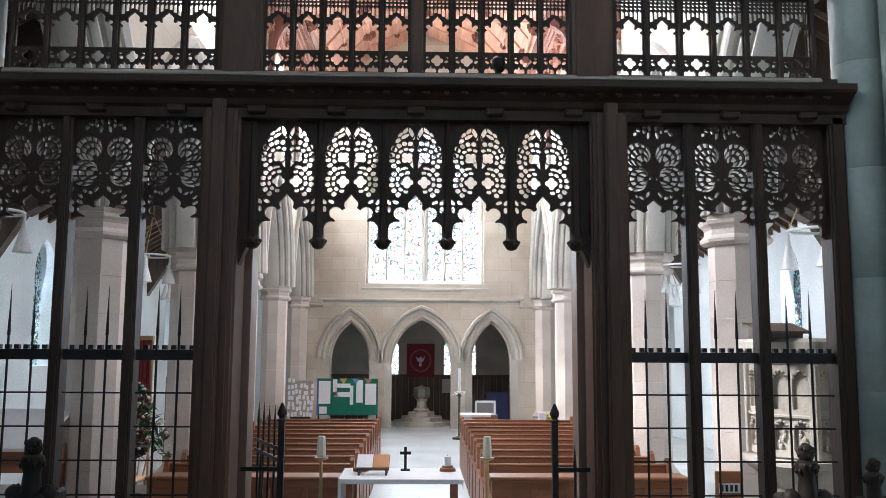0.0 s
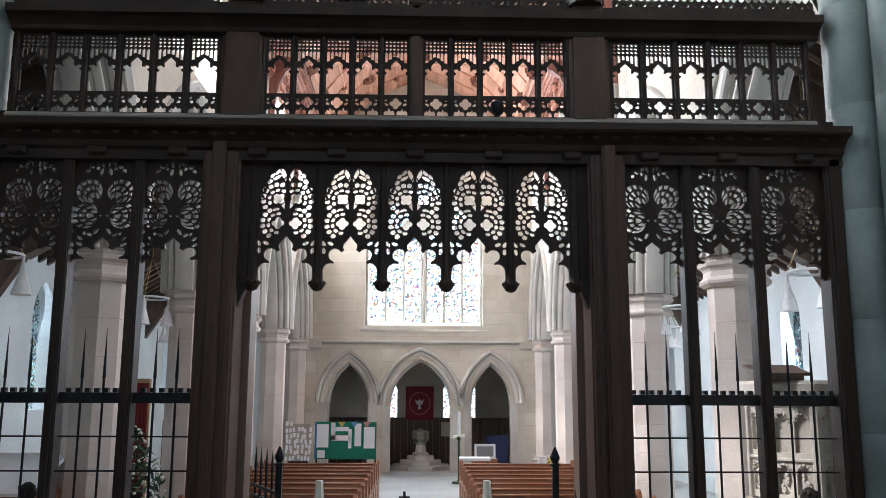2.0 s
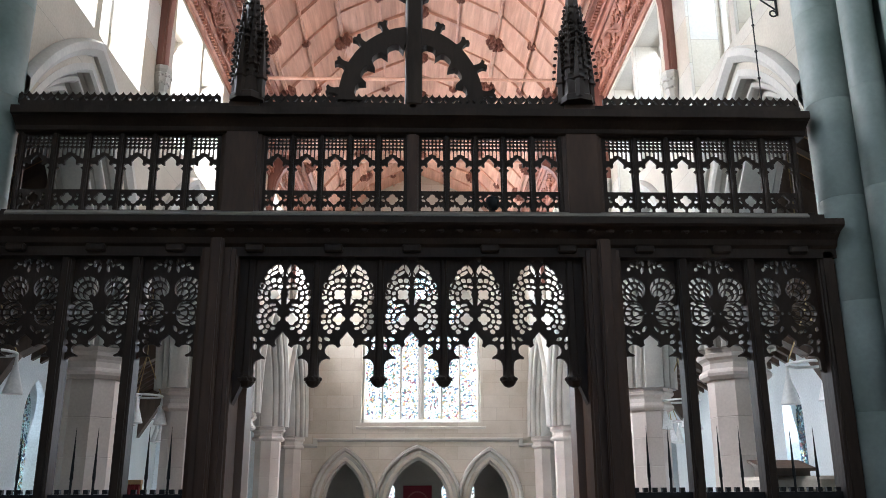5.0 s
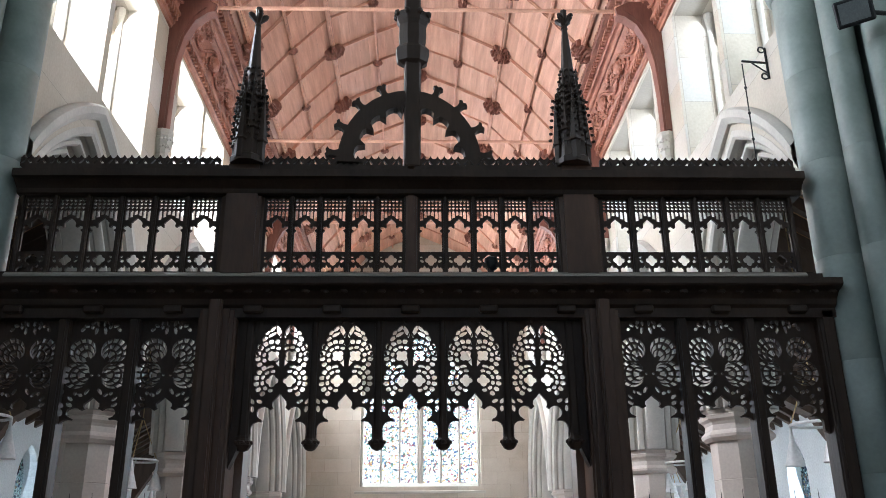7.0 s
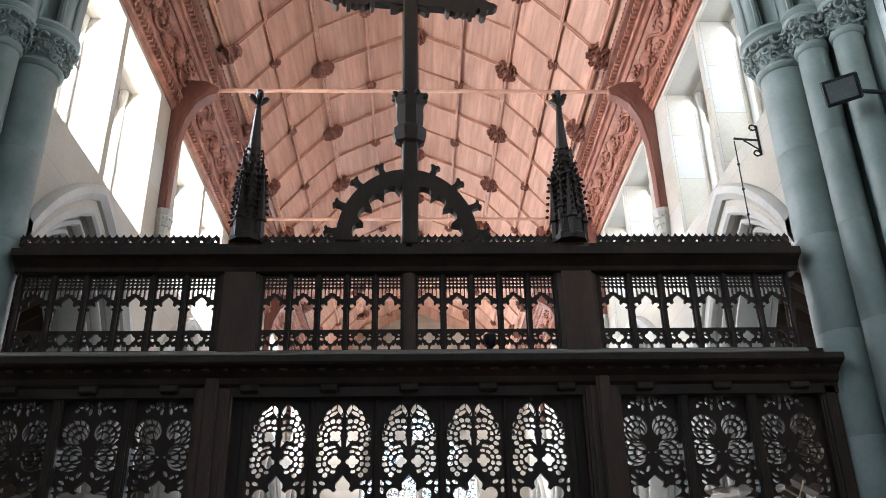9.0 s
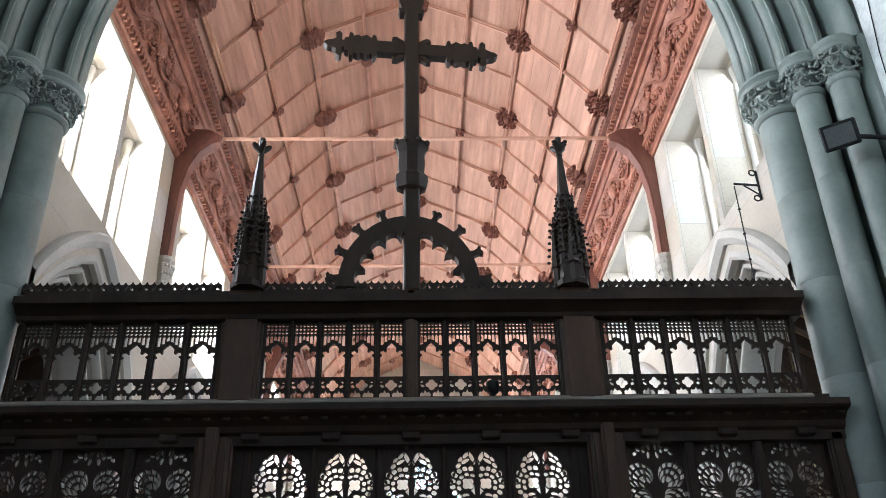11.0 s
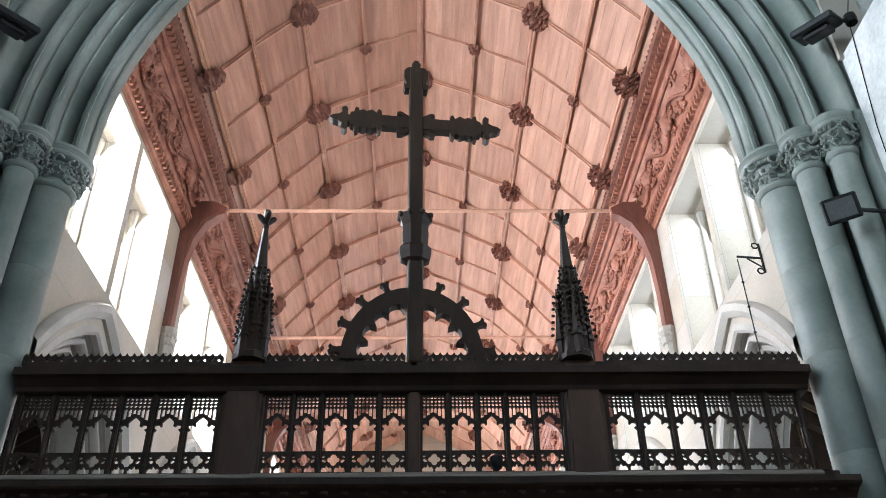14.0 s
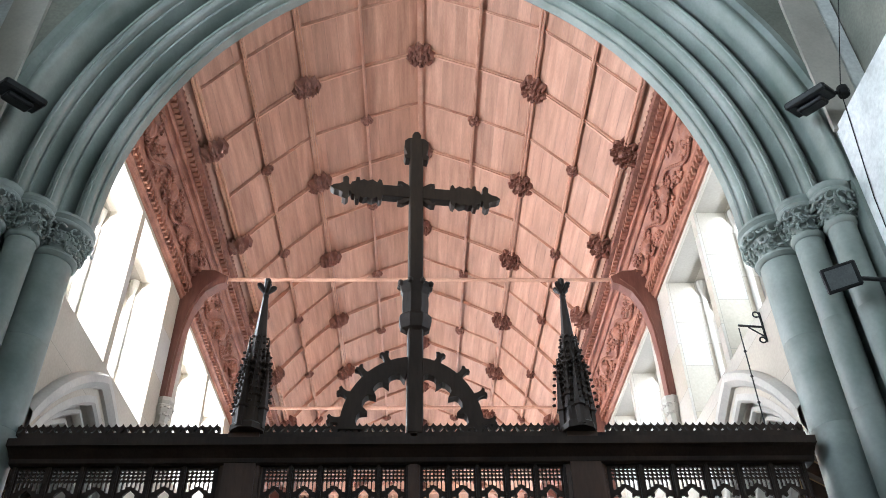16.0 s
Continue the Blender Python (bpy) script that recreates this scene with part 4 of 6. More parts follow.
for s in (-1, 1):
    moulded_post("post", s * 1.28, s * 1.56, -0.17, 0.24, 0.0, 3.34, screen, 0.045)
    moulded_post("buttress", s * 1.37, s * 1.47, -0.23, -0.16, 0.0, 3.40, screen, 0.02)
    moulded_post("end_post", s * 3.064, s * 3.20, -0.12, 0.12, 0.0, 3.34, screen, 0.03)
    for x in (2.0325, 2.548):
        moulded_post("mullion", s * x - 0.042, s * x + 0.042, -0.09, 0.09, 0.0, 3.34, screen, 0.025)
    boxed("side_plate", (*sorted((s * 1.193, s * 1.285)), -0.03, 0.03, 2.44, 3.34), SCREEN_OAK, screen)
    # bracket where the jamb corbels out under the tracery
    bm = bmesh.new()
    prism(bm, [(s * 1.285, 2.20), (s * 1.225, 2.34), (s * 1.20, 2.42), (s * 1.285, 2.46)], -0.05, 0.05)
    part("bracket", bm, SCREEN_OAK, screen)
    # iron rail with battlements, bars and spikes
    boxed("iron_rail", (*sorted((s * 1.565, s * 3.064)), -0.02, 0.02, 1.525, 1.60), IRON, screen)
    for k in range(23):
        x = 1.595 + k * 0.0655
        if min(abs(x - 2.0325), abs(x - 2.548)) > 0.05:
            boxed("battlement", (s * x - 0.017, s * x + 0.017, -0.018, 0.018, 1.601, 1.632), IRON, screen)
    for z in (0.10, 0.345, 0.583, 0.82, 1.056, 1.293):
        bm = bmesh.new()
        tube(bm, (s * 1.565, 0, z), (s * 3.064, 0, z), 0.007, 6)
        part("iron_bar", bm, IRON, screen)
    for x0, x1 in ((1.56, 1.99), (2.075, 2.506), (2.59, 3.064)):
        for f in (0.31, 0.67):
            x = s * (x0 + (x1 - x0) * f)
            bm = bmesh.new()
            tube(bm, (x, 0, 0.0), (x, 0, 1.70), 0.009, 6)
            tube(bm, (x, 0, 1.70), (x, 0, 2.06), 0.013, 6, 0.001)
            part("spike", bm, IRON, screen)
# head beam with coved cornice
bm = bmesh.new()
prism(bm, [(-0.12, 3.29), (-0.12, 3.36), (-0.15, 3.38), (-0.165, 3.42), (-0.22, 3.465), (-0.29, 3.485), (-0.305, 3.50), (-0.305, 3.545), (-0.06, 3.60), (-0.06, 3.655), (0.20, 3.655), (0.20, 3.58), (0.14, 3.45), (0.12, 3.29)], -3.22, 3.20, "x")
part("head_beam", bm, SCREEN_OAK, screen)
bm = bmesh.new()
for k in range(46):
    x = -3.15 + k * 0.14
    blob(bm, (x, -0.225, 3.462), 0.028, (1.3, 0.6, 0.8))
tagged(part("carved_bead", bm, SCREEN_OAK, screen, "small carved flowers along the beam"), kind="stuff")
for k in range(11):
    x = -2.9 + k * 0.58
    bm = bmesh.new()
    box(bm, x - 0.07, x + 0.07, -0.17, -0.10, 3.315, 3.375, 0.012)
    part("block", bm, SCREEN_OAK, screen)

# ---- loft parapet over the beam ----
loft = thing("rood_loft", "dark carved oak loft parapet with pierced lights and cresting", "rood loft")


def loft_panel(name, w):
    """One light of the parapet: quatrefoils, an ogee window, slots and a grid of beads of light."""
    f = w / 0.11
    z = 3.662
    outer = [(-w, z), (w, z), (w, 4.32), (-w, 4.32)]
    hs = []
    for s in (-1, 1):
        hs.append([(s * x * f, zz) for x, zz in ((0.008, z + 0.012), (0.088, z + 0.012), (0.088, z + 0.045), (0.074, z + 0.062), (0.060, z + 0.056), (0.050, z + 0.078), (0.036, z + 0.056), (0.020, z + 0.062), (0.008, z + 0.045))])
        hs.append(ell(s * 0.068 * f, z + 0.108, 0.018, 0.013, s * 0.7))
        hs.append(ell(s * 0.074 * f, z + 0.140, 0.012, 0.009, s * -0.6))
    hs.append(foil(0, z + 0.116, 0.046, 4, 0))
    right = [(0.086, 3.845), (0.086, 4.005), (0.070, 4.022), (0.086, 4.034), (0.083, 4.056), (0.062, 4.062), (0.046, 4.046), (0.036, 4.052), (0.038, 4.082), (0.020, 4.105), (0.0, 4.125)]
    hs.append([(x * f, zz) for x, zz in right] + [(-x * f, zz) for x, zz in right[-2::-1]])
    cols = 6 if w > 0.1 else 5
    for k in range(cols):
        x = (k - (cols - 1) / 2) * 0.172 / cols * f
        low = 4.135 - abs(x) / f * 0.75 + 0.022
        hs.append([(x - 0.011 * f, low), (x + 0.011 * f, low - 0.006 if x > 0 else low + 0.006), (x + 0.011 * f, 4.182), (x, 4.194), (x - 0.011 * f, 4.182)])
        for r in range(3):
            hs.append(ell(x, 4.212 + 0.030 * r, 0.0112 * f, 0.0125, 0, 7))
    return pierced(name, outer, hs, 0.022)


loft.location.x = SCREEN_X
PANEL_MID, PANEL_SIDE = loft_panel("loft_panel", 0.1115), loft_panel("loft_panel", 0.128)
for s in (-1, 1):
    for k in range(5):
        x = s * (0.043 + 0.1115 + 0.223 * k)
        mesh_part("loft_panel", PANEL_MID, SCREEN_OAK, loft).location.x = x
        moulded_post("mullion", x + 0.1115 - 0.014, x + 0.1115 + 0.014, -0.04, 0.04, 3.66, 4.32, loft, 0.008)
    for k in range(6):
        x = s * (1.490 + 0.128 + 0.2555 * k)
        mesh_part("loft_panel", PANEL_SIDE, SCREEN_OAK, loft).location.x = x
        moulded_post("mullion", x + s * 0.128 - 0.017, x + s * 0.128 + 0.017, -0.04, 0.04, 3.66, 4.32, loft, 0.008)
    moulded_post("post", s * 1.152, s * 1.492, -0.075, 0.14, 3.655, 4.56, loft, 0.05)
moulded_post("post", -0.052, 0.052, -0.06, 0.09, 3.655, 4.56, loft, 0.03)
bm = bmesh.new()
prism(bm, [(-0.06, 4.30), (-0.08, 4.31), (-0.09, 4.34), (-0.16, 4.39), (-0.20, 4.40), (-0.20, 4.46), (-0.06, 4.52), (-0.06, 4.556), (0.16, 4.556), (0.18, 4.48), (0.09, 4.38), (0.06, 4.30)], -3.06, 3.10, "x")
part("top_rail", bm, SCREEN_OAK, loft)
bm = bmesh.new()
prism(bm, [(-0.055, 3.6555), (-0.055, 3.668), (0.16, 3.668), (0.16, 3.6555)], -3.12, 3.11, "x")
part("sill", bm, SCREEN_OAK, loft)
# pale strip added for the bright line of light along the sill
bm = bmesh.new()
prism(bm, [(-0.088, 3.622), (-0.088, 3.634), (-0.060, 3.662), (-0.060, 3.622)], -3.05, 3.05, "x")
part("sill_edge", bm, plain("sill_glint_oak", (0.34, 0.29, 0.24), 0.45), loft, "pale edge of the sill, its glint put in the colour")


def cresting(x0, x1):
    m = max(2, round((x1 - x0) / 0.112))
    d = (x1 - x0) / m
    top, hs = [], []
    for k in range(m):
        a = x0 + k * d
        top += [(a, 4.625), (a + d * 0.15, 4.632), (a + d * 0.26, 4.652), (a + d * 0.36, 4.632), (a + d * 0.5, 4.622), (a + d * 0.66, 4.634), (a + d * 0.76, 4.655), (a + d * 0.86, 4.634)]
        hs.append([(a + d * 0.12, 4.578), (a + d * 0.30, 4.576), (a + d * 0.5, 4.604), (a + d * 0.42, 4.616)])
        hs.append([(a + d * 0.58, 4.604), (a + d * 0.70, 4.576), (a + d * 0.9, 4.578), (a + d * 0.66, 4.616)])
    return pierced("cresting", [(x0, 4.555)] + top + [(x1, 4.625), (x1, 4.555)], hs, 0.04)


for x0, x1 in ((-3.10, -1.52), (-1.18, -0.07), (0.07, 1.18), (1.52, 3.10)):
    me = cresting(x0, x1)
    mesh_part("cresting", me, SCREEN_OAK, loft, "pierced leafy cresting").location.y = -0.02


def pinnacle(x):
    t = thing("pinnacle", "dark crocketed oak pinnacle with a leafy finial", "pinnacle", (x, -0.05, 4.56), "pinnacles on the rood loft")
    bm = bmesh.new()
    lathe(bm, [(0.14, 0), (0.14, 0.05), (0.12, 0.07), (0.11, 0.22)], 8, turn=math.pi / 8)
    part("base", bm, SCREEN_OAK, t)
    bm = bmesh.new()
    lathe(bm, [(0.12, 0.20), (0.075, 0.7), (0.05, 1.0), (0.024, 1.36), (0.03, 1.37), (0.02, 1.40)], 8, turn=math.pi / 8)
    part("spire", bm, SCREEN_OAK, t)
    for k in range(8):
        a = math.pi / 8 + k * math.pi / 4
        big = k % 2
        rad = 0.115 if big else 0.08
        cx, cy, top = rad * math.cos(a), rad * math.sin(a), (0.70 if big else 0.92)
        bm = bmesh.new()
        lathe(bm, [(0.036, 0.02), (0.036, 0.18 + 0.12 * (1 - big)), (0.052, 0.19 + 0.12 * (1 - big)), (0.042, 0.22 + 0.12 * (1 - big)), (0.004, top)], 6, (cx, cy, 0))
        for j in range(7):
            z = 0.24 + 0.12 * (1 - big) + 0.064 * j
            r = 0.05 * max(0, 1 - (z - 0.2) / (top - 0.18)) + 0.016
            for e in range(4):
                b = a + e * math.pi / 2
                blob(bm, (cx + r * math.cos(b), cy + r * math.sin(b), z), 0.018, (1, 1, 0.8))
        part("turret", bm, SCREEN_OAK, t, "small turret with crockets")
    bm = bmesh.new()
    for j in range(6):
        z = 0.55 + 0.072 * j
        r = 0.11 * (1 - (z - 0.4) / 0.75) + 0.03
        for e in range(8):
            b = e * math.pi / 4
            blob(bm, (r * math.cos(b), r * math.sin(b), z), 0.018, (1, 1, 0.8))
    tagged(part("crocket", bm, SCREEN_OAK, t), kind="stuff")
    bm = bmesh.new()
    for e in range(4):
        b = e * math.pi / 2 + 0.4
        tube(bm, (0, 0, 1.40), (0.06 * math.cos(b), 0.06 * math.sin(b), 1.475), 0.02, 6, 0.028)
        blob(bm, (0.066 * math.cos(b), 0.066 * math.sin(b), 1.485), 0.026, (1, 1, 0.7))
    tube(bm, (0, 0, 1.40), (0, 0, 1.56), 0.026, 6, 0.03)
    part("finial", bm, SCREEN_OAK, t)
    return t


pin = pinnacle(-1.345)
pin.scale = (1, 1, 0.95)
copy_thing(pin, pose(1.262, -0.05, 4.56, 0, 0, 25))

# ---- rood cross on its cusped arch ----
cross = thing("rood_cross", "tall dark oak rood cross with fleur-de-lis arms", "cross", (-0.038, 0, 4.56))
cross.rotation_euler.z = radians(6.5)
boxed("shaft", (-0.066, 0.066, -0.06, 0.06, 0.0, 3.25), SCREEN_OAK, cross, bevel=0.012)
fleur = [(0.0, -0.055), (0.30, -0.055), (0.31, -0.10), (0.335, -0.115), (0.355, -0.075), (0.40, -0.105), (0.45, -0.085), (0.485, -0.10), (0.52, -0.085), (0.53, -0.115), (0.56, -0.12), (0.57, -0.07), (0.60, -0.065), (0.615, -0.03), (0.635, -0.045), (0.63, -0.10), (0.655, -0.125), (0.69, -0.105), (0.685, -0.055), (0.72, -0.035), (0.77, -0.025), (0.805, 0.0)]
fleur = fleur + [(x, -z) for x, z in fleur[-2::-1]]
for s, name in ((-1, "arm"), (1, "arm")):
    bm = bmesh.new()
    prism(bm, [(s * (x * 0.99 + 0.03), z * 1.2 + 2.53) for x, z in fleur], -0.045, 0.045)
    part(name, bm, SCREEN_OAK, cross, "carved arm ending in a fleur-de-lis")
bm = bmesh.new()
crown = [(-0.06, 2.98), (-0.11, 2.97), (-0.125, 3.02), (-0.095, 3.04), (-0.12, 3.12), (-0.12, 3.22), (-0.085, 3.26), (-0.04, 3.27), (-0.045, 3.31), (-0.02, 3.36), (0.02, 3.36), (0.045, 3.31), (0.04, 3.27), (0.085, 3.26), (0.12, 3.22), (0.12, 3.12), (0.095, 3.04), (0.125, 3.02), (0.11, 2.97), (0.06, 2.98)]
prism(bm, crown, -0.048, 0.048)
part("head", bm, SCREEN_OAK, cross, "carved crowned head of the cross")
for sx in (-1, 1):
    for sz in (-1, 1):
        bm = bmesh.new()
        prism(bm, [(sx * 0.06, 2.53 + sz * 0.05), (sx * 0.11, 2.53 + sz * 0.05), (sx * 0.15, 2.53 + sz * 0.105), (sx * 0.185, 2.53 + sz * 0.10), (sx * 0.18, 2.53 + sz * 0.14), (sx * 0.14, 2.53 + sz * 0.145), (sx * 0.06, 2.53 + sz * 0.09)], -0.03, 0.03)
        part("spandrel_leaf", bm, SCREEN_OAK, cross)
bm = bmesh.new()
lathe(bm, [(0.09, 0.95), (0.135, 0.98), (0.15, 1.05), (0.15, 1.10), (0.115, 1.14), (0.12, 1.17), (0.125, 1.24), (0.12, 1.34), (0.14, 1.38), (0.14, 1.42), (0.15, 1.46), (0.11, 1.47)], 8, turn=math.pi / 8, sq=0.7)
for k in range(8):
    a = math.pi / 8 + k * math.pi / 4
    blob(bm, (0.145 * math.cos(a), 0.10 * math.sin(a), 1.45), 0.03, (1, 1, 1.2))
part("knop", bm, SCREEN_OAK, cross, "octagonal carved knop round the shaft")
bm = bmesh.new()
ring = [(0.60 * math.cos(a), 0.66 * math.sin(a) + 0.03) for a in (math.pi * i / 28 for i in range(29))]
inner = []
for i in range(9):
    a0, a1 = math.pi * i / 9, math.pi * (i + 1) / 9
    for j in range(6):
        a = a0 + (a1 - a0) * j / 6
        r = 0.47 + 0.0 - 0.075 * abs(1 - 2 * j / 6) ** 4
        inner.append((r * math.cos(a), (r + 0.05) * math.sin(a) + 0.03))
inner.append((-0.395, 0.03))
prism(bm, ring + inner[::-1], -0.05, 0.05)
arch = part("arch", bm, SCREEN_OAK, cross, "cusped half-round arch")
arch.rotation_euler.z = radians(-4.5)
arch.location.x, arch.scale.x = -0.02, 0.965
for k in range(9):
    a = math.pi * (k + 0.35) / 8.7
    if abs(a - math.pi / 2) < 0.12:
        continue
    x, z = 0.59 * math.cos(a), 0.65 * math.sin(a) + 0.03
    bm = bmesh.new()
    q = [(-0.035, 0.0), (-0.022, 0.05), (-0.026, 0.085), (-0.045, 0.105), (-0.02, 0.118), (0.0, 0.105), (0.02, 0.118), (0.045, 0.105), (0.026, 0.085), (0.022, 0.05), (0.035, 0.0)]
    c, d = math.cos(a - math.pi / 2), math.sin(a - math.pi / 2)
    prism(bm, [(x + u * c - v * d, z + u * d + v * c) for u, v in q], -0.03, 0.03)
    part("crocket", bm, SCREEN_OAK, arch)

# ---- nave furniture ----
def pew(x0, x1, y, s):
    """A bench facing the chancel; its end panel stands at the middle aisle."""
    t = thing("pew", "honey-coloured oak pew with a panelled end", "pew", (0, y, NAVE_Z), "pews facing the chancel")
    w0, w1 = sorted((s * x0, s * x1))
    boxed("seat", (w0 + 0.05, w1 - 0.05, 0.0, 0.36, 0.38, 0.42), PEW_WOOD, t, bevel=0.008)
    bm = bmesh.new()
    prism(bm, [(0.34, 0.20), (0.38, 0.20), (0.46, 0.86), (0.42, 0.86)], w0 + 0.03, w1 - 0.03, "x")
    part("backrest", bm, PEW_WOOD, t)
    boxed("top_rail", (w0 + 0.02, w1 - 0.02, 0.415, 0.47, 0.86, 0.892), PEW_WOOD, t, bevel=0.01)
    boxed("book_ledge", (w0 + 0.03, w1 - 0.03, 0.47, 0.60, 0.70, 0.72), PEW_WOOD, t)
    for x in (w0, w1 - 0.05):
        bm = bmesh.new()
        prism(bm, [(-0.04, 0), (0.52, 0), (0.52, 0.84), (0.50, 0.93), (0.44, 0.96), (0.38, 0.93), (0.34, 0.84), (0.28, 0.66), (0.12, 0.60), (-0.04, 0.58)], x, x + 0.05, "x")
        part("end_panel", bm, PEW_WOOD, t, "shaped pale oak bench end")
    return t


def frontal(x0, x1, y, s):
    t = thing("pew_frontal", "panelled oak frontal before the first pew", "pew frontal", (0, y, NAVE_Z), "frontals of the pew blocks")
    w0, w1 = sorted((s * x0, s * x1))
    boxed("body", (w0, w1, 0.02, 0.06, 0, 0.82), PEW_WOOD, t)
    boxed("desk_top", (w0 - 0.02, w1 + 0.02, -0.03, 0.30, 0.82, 0.86), PEW_WOOD, t, bevel=0.01)
    m = 5
    for k in range(m + 1):
        x = w0 + (w1 - w0 - 0.07) * k / m
        boxed("stile", (x, x + 0.07, -0.005, 0.019, 0.08, 0.815), PEW_WOOD, t, bevel=0.005)
    for z in (0.0, 0.74):
        boxed("rail", (w0, w1, -0.008, 0.0185, z, z + 0.08), PEW_WOOD, t, bevel=0.005)


for s in (-1, 1):
    frontal(0.78, 2.9, 3.15, s)
    first = pew(0.76, 2.95, 3.55, s)
    for k in range(1, 10):
        copy_thing(first, pose(0, 3.55 + 0.72 * k, NAVE_Z))

table = thing("communion_table", "wooden table covered by a white linen cloth", "table", (-0.17, 2.88, NAVE_Z))
boxed("tabletop", (-0.58, 0.58, -0.38, 0.38, 0.88, 0.92), PEW_WOOD, table)
for x in (-0.53, 0.53):
    for y in (-0.33, 0.33):
        boxed("leg", (x - 0.03, x + 0.03, y - 0.03, y + 0.03, 0, 0.88), PEW_WOOD, table)
for k in range(5):
    boxed("slat", (-0.535, -0.52, -0.22 + k * 0.1, -0.18 + k * 0.1, 0.12, 0.86), PEW_WOOD, table)
cloth = thing("tablecloth", "white linen cloth hanging over the table ends", "tablecloth", (-0.17, 2.88, NAVE_Z))
bm = bmesh.new()
box(bm, -0.605, 0.605, -0.405, 0.405, 0.921, 0.931, 0.004)
for k in range(12):
    y0, y1 = -0.405 + k * 0.0675, -0.405 + (k + 1) * 0.0675
    off = 0.02 * math.sin(k * 1.3)
    box(bm, -0.625 - abs(off), -0.606, y0, y1, 0.50, 0.930)
for k in range(20):
    x0 = -0.605 + k * 0.0605
    box(bm, x0, x0 + 0.0605, -0.412 - 0.004 * (k % 2), -0.406, 0.885, 0.930)
box(bm, 0.606, 0.612, -0.405, 0.405, 0.84, 0.930)
part("cloth", bm, LINEN, cloth)
TOP = NAVE_Z + 0.932


def candle(x, y):
    t = thing("altar_candle", "short white candle on a round wooden stand", "candle", (x, y, TOP), "candles on the table")
    bm = bmesh.new()
    lathe(bm, [(0.085, 0), (0.088, 0.01), (0.082, 0.035), (0.06, 0.04), (0.06, 0.06), (0.05, 0.062)], 20)
    part("stand", bm, PEW_WOOD, t, smooth=True)
    bm = bmesh.new()
    lathe(bm, [(0.035, 0.062), (0.035, 0.15), (0.03, 0.155), (0.004, 0.157), (0.003, 0.175)], 16)
    part("wax", bm, LINEN, t, "white wax", True)


candle(-0.62, 3.05)
candle(0.30, 3.05)
t = thing("table_cross", "small dark standing cross", "cross", (-0.15, 3.08, TOP))
boxed("base", (-0.05, 0.05, -0.04, 0.04, 0, 0.02), IRON, t, bevel=0.006)
boxed("shaft", (-0.014, 0.014, -0.012, 0.012, 0.02, 0.25), IRON, t)
boxed("arm", (-0.058, 0.058, -0.011, 0.011, 0.17, 0.20), IRON, t)
t = thing("book_stand", "dark wooden book stand on the tablecloth", "book stand", (-0.48, 2.82, TOP))
bm = bmesh.new()
prism(bm, [(-0.10, 0.05), (0.12, 0.16), (0.12, 0.18), (-0.10, 0.07)], -0.17, 0.17, "x")
part("rest", bm, DARK_PANEL, t)
for x in (-0.14, 0.14):
    bm = bmesh.new()
    prism(bm, [(-0.10, 0), (-0.07, 0), (-0.05, 0.03), (0.07, 0.03), (0.09, 0), (0.12, 0), (0.12, 0.16), (-0.10, 0.05)], x - 0.012, x + 0.012, "x")
    part("leg", bm, DARK_PANEL, t)
t = thing("open_book", "open book with white and tan pages", "book", (-0.48, 2.82, TOP))
for x0, x1, m in ((-0.165, -0.003, LINEN), (0.003, 0.165, plain("tan_page", (0.55, 0.27, 0.12)))):
    bm = bmesh.new()
    prism(bm, [(-0.095, 0.073), (0.11, 0.176), (0.106, 0.188), (-0.099, 0.085)], x0, x1, "x")
    part("page_block", bm, m, t)

BRASS = plain("aged_brass", (0.45, 0.33, 0.16), 0.4, 0.7)
for x in (-1.04, 0.72):
    t = thing("candle_stand", "tall wooden candle stand with a glass-like shade", "candle stand", (x, 3.02, NAVE_Z), "stands beside the table")
    bm = bmesh.new()
    lathe(bm, [(0.13, 0), (0.13, 0.03), (0.03, 0.06), (0.022, 0.5), (0.018, 1.04), (0.07, 1.06), (0.075, 1.08)], 12)
    part("pole", bm, BRASS, t, smooth=True)
    bm = bmesh.new()
    lathe(bm, [(0.045, 1.08), (0.05, 1.10), (0.04, 1.29), (0.035, 1.30)], 6)
    part("shade", bm, plain("pale_shade", (0.55, 0.55, 0.45)), t)

# fixed iron side panels of the gateway, and the gate leaf folded back behind one of them
def spiked_panel(name, label, hinge, tip, rails, bars, top, post, group=""):
    t = thing(name, label, "gate", (hinge[0], hinge[1], 0), group)
    d = Vector((tip[0] - hinge[0], tip[1] - hinge[1], 0))
    L = d.length
    t.rotation_euler.z = math.atan2(d.y, d.x)
    for z, h in rails:
        boxed("rail", (0, L, -0.012, 0.012, z, z + h), IRON, t)
    if post:
        bm = bmesh.new()
        box(bm, L - 0.022, L + 0.022, -0.02, 0.02, 0.0, 1.09)
        lathe(bm, [(0.035, 1.09), (0.035, 1.105), (0.02, 1.115), (0.034, 1.14), (0.034, 1.16), (0.006, 1.225)], 8, (L, 0, 0))
        part("end_post", bm, IRON, t)
    for k in range(bars):
        x = L * (k + 0.5) / bars
        bm = bmesh.new()
        tube(bm, (x, 0, 0.0), (x, 0, top - 0.17), 0.010, 6)
        tube(bm, (x, 0, top - 0.17), (x, 0, top), 0.015, 6, 0.001)
        part("bar", bm, IRON, t)
    return t


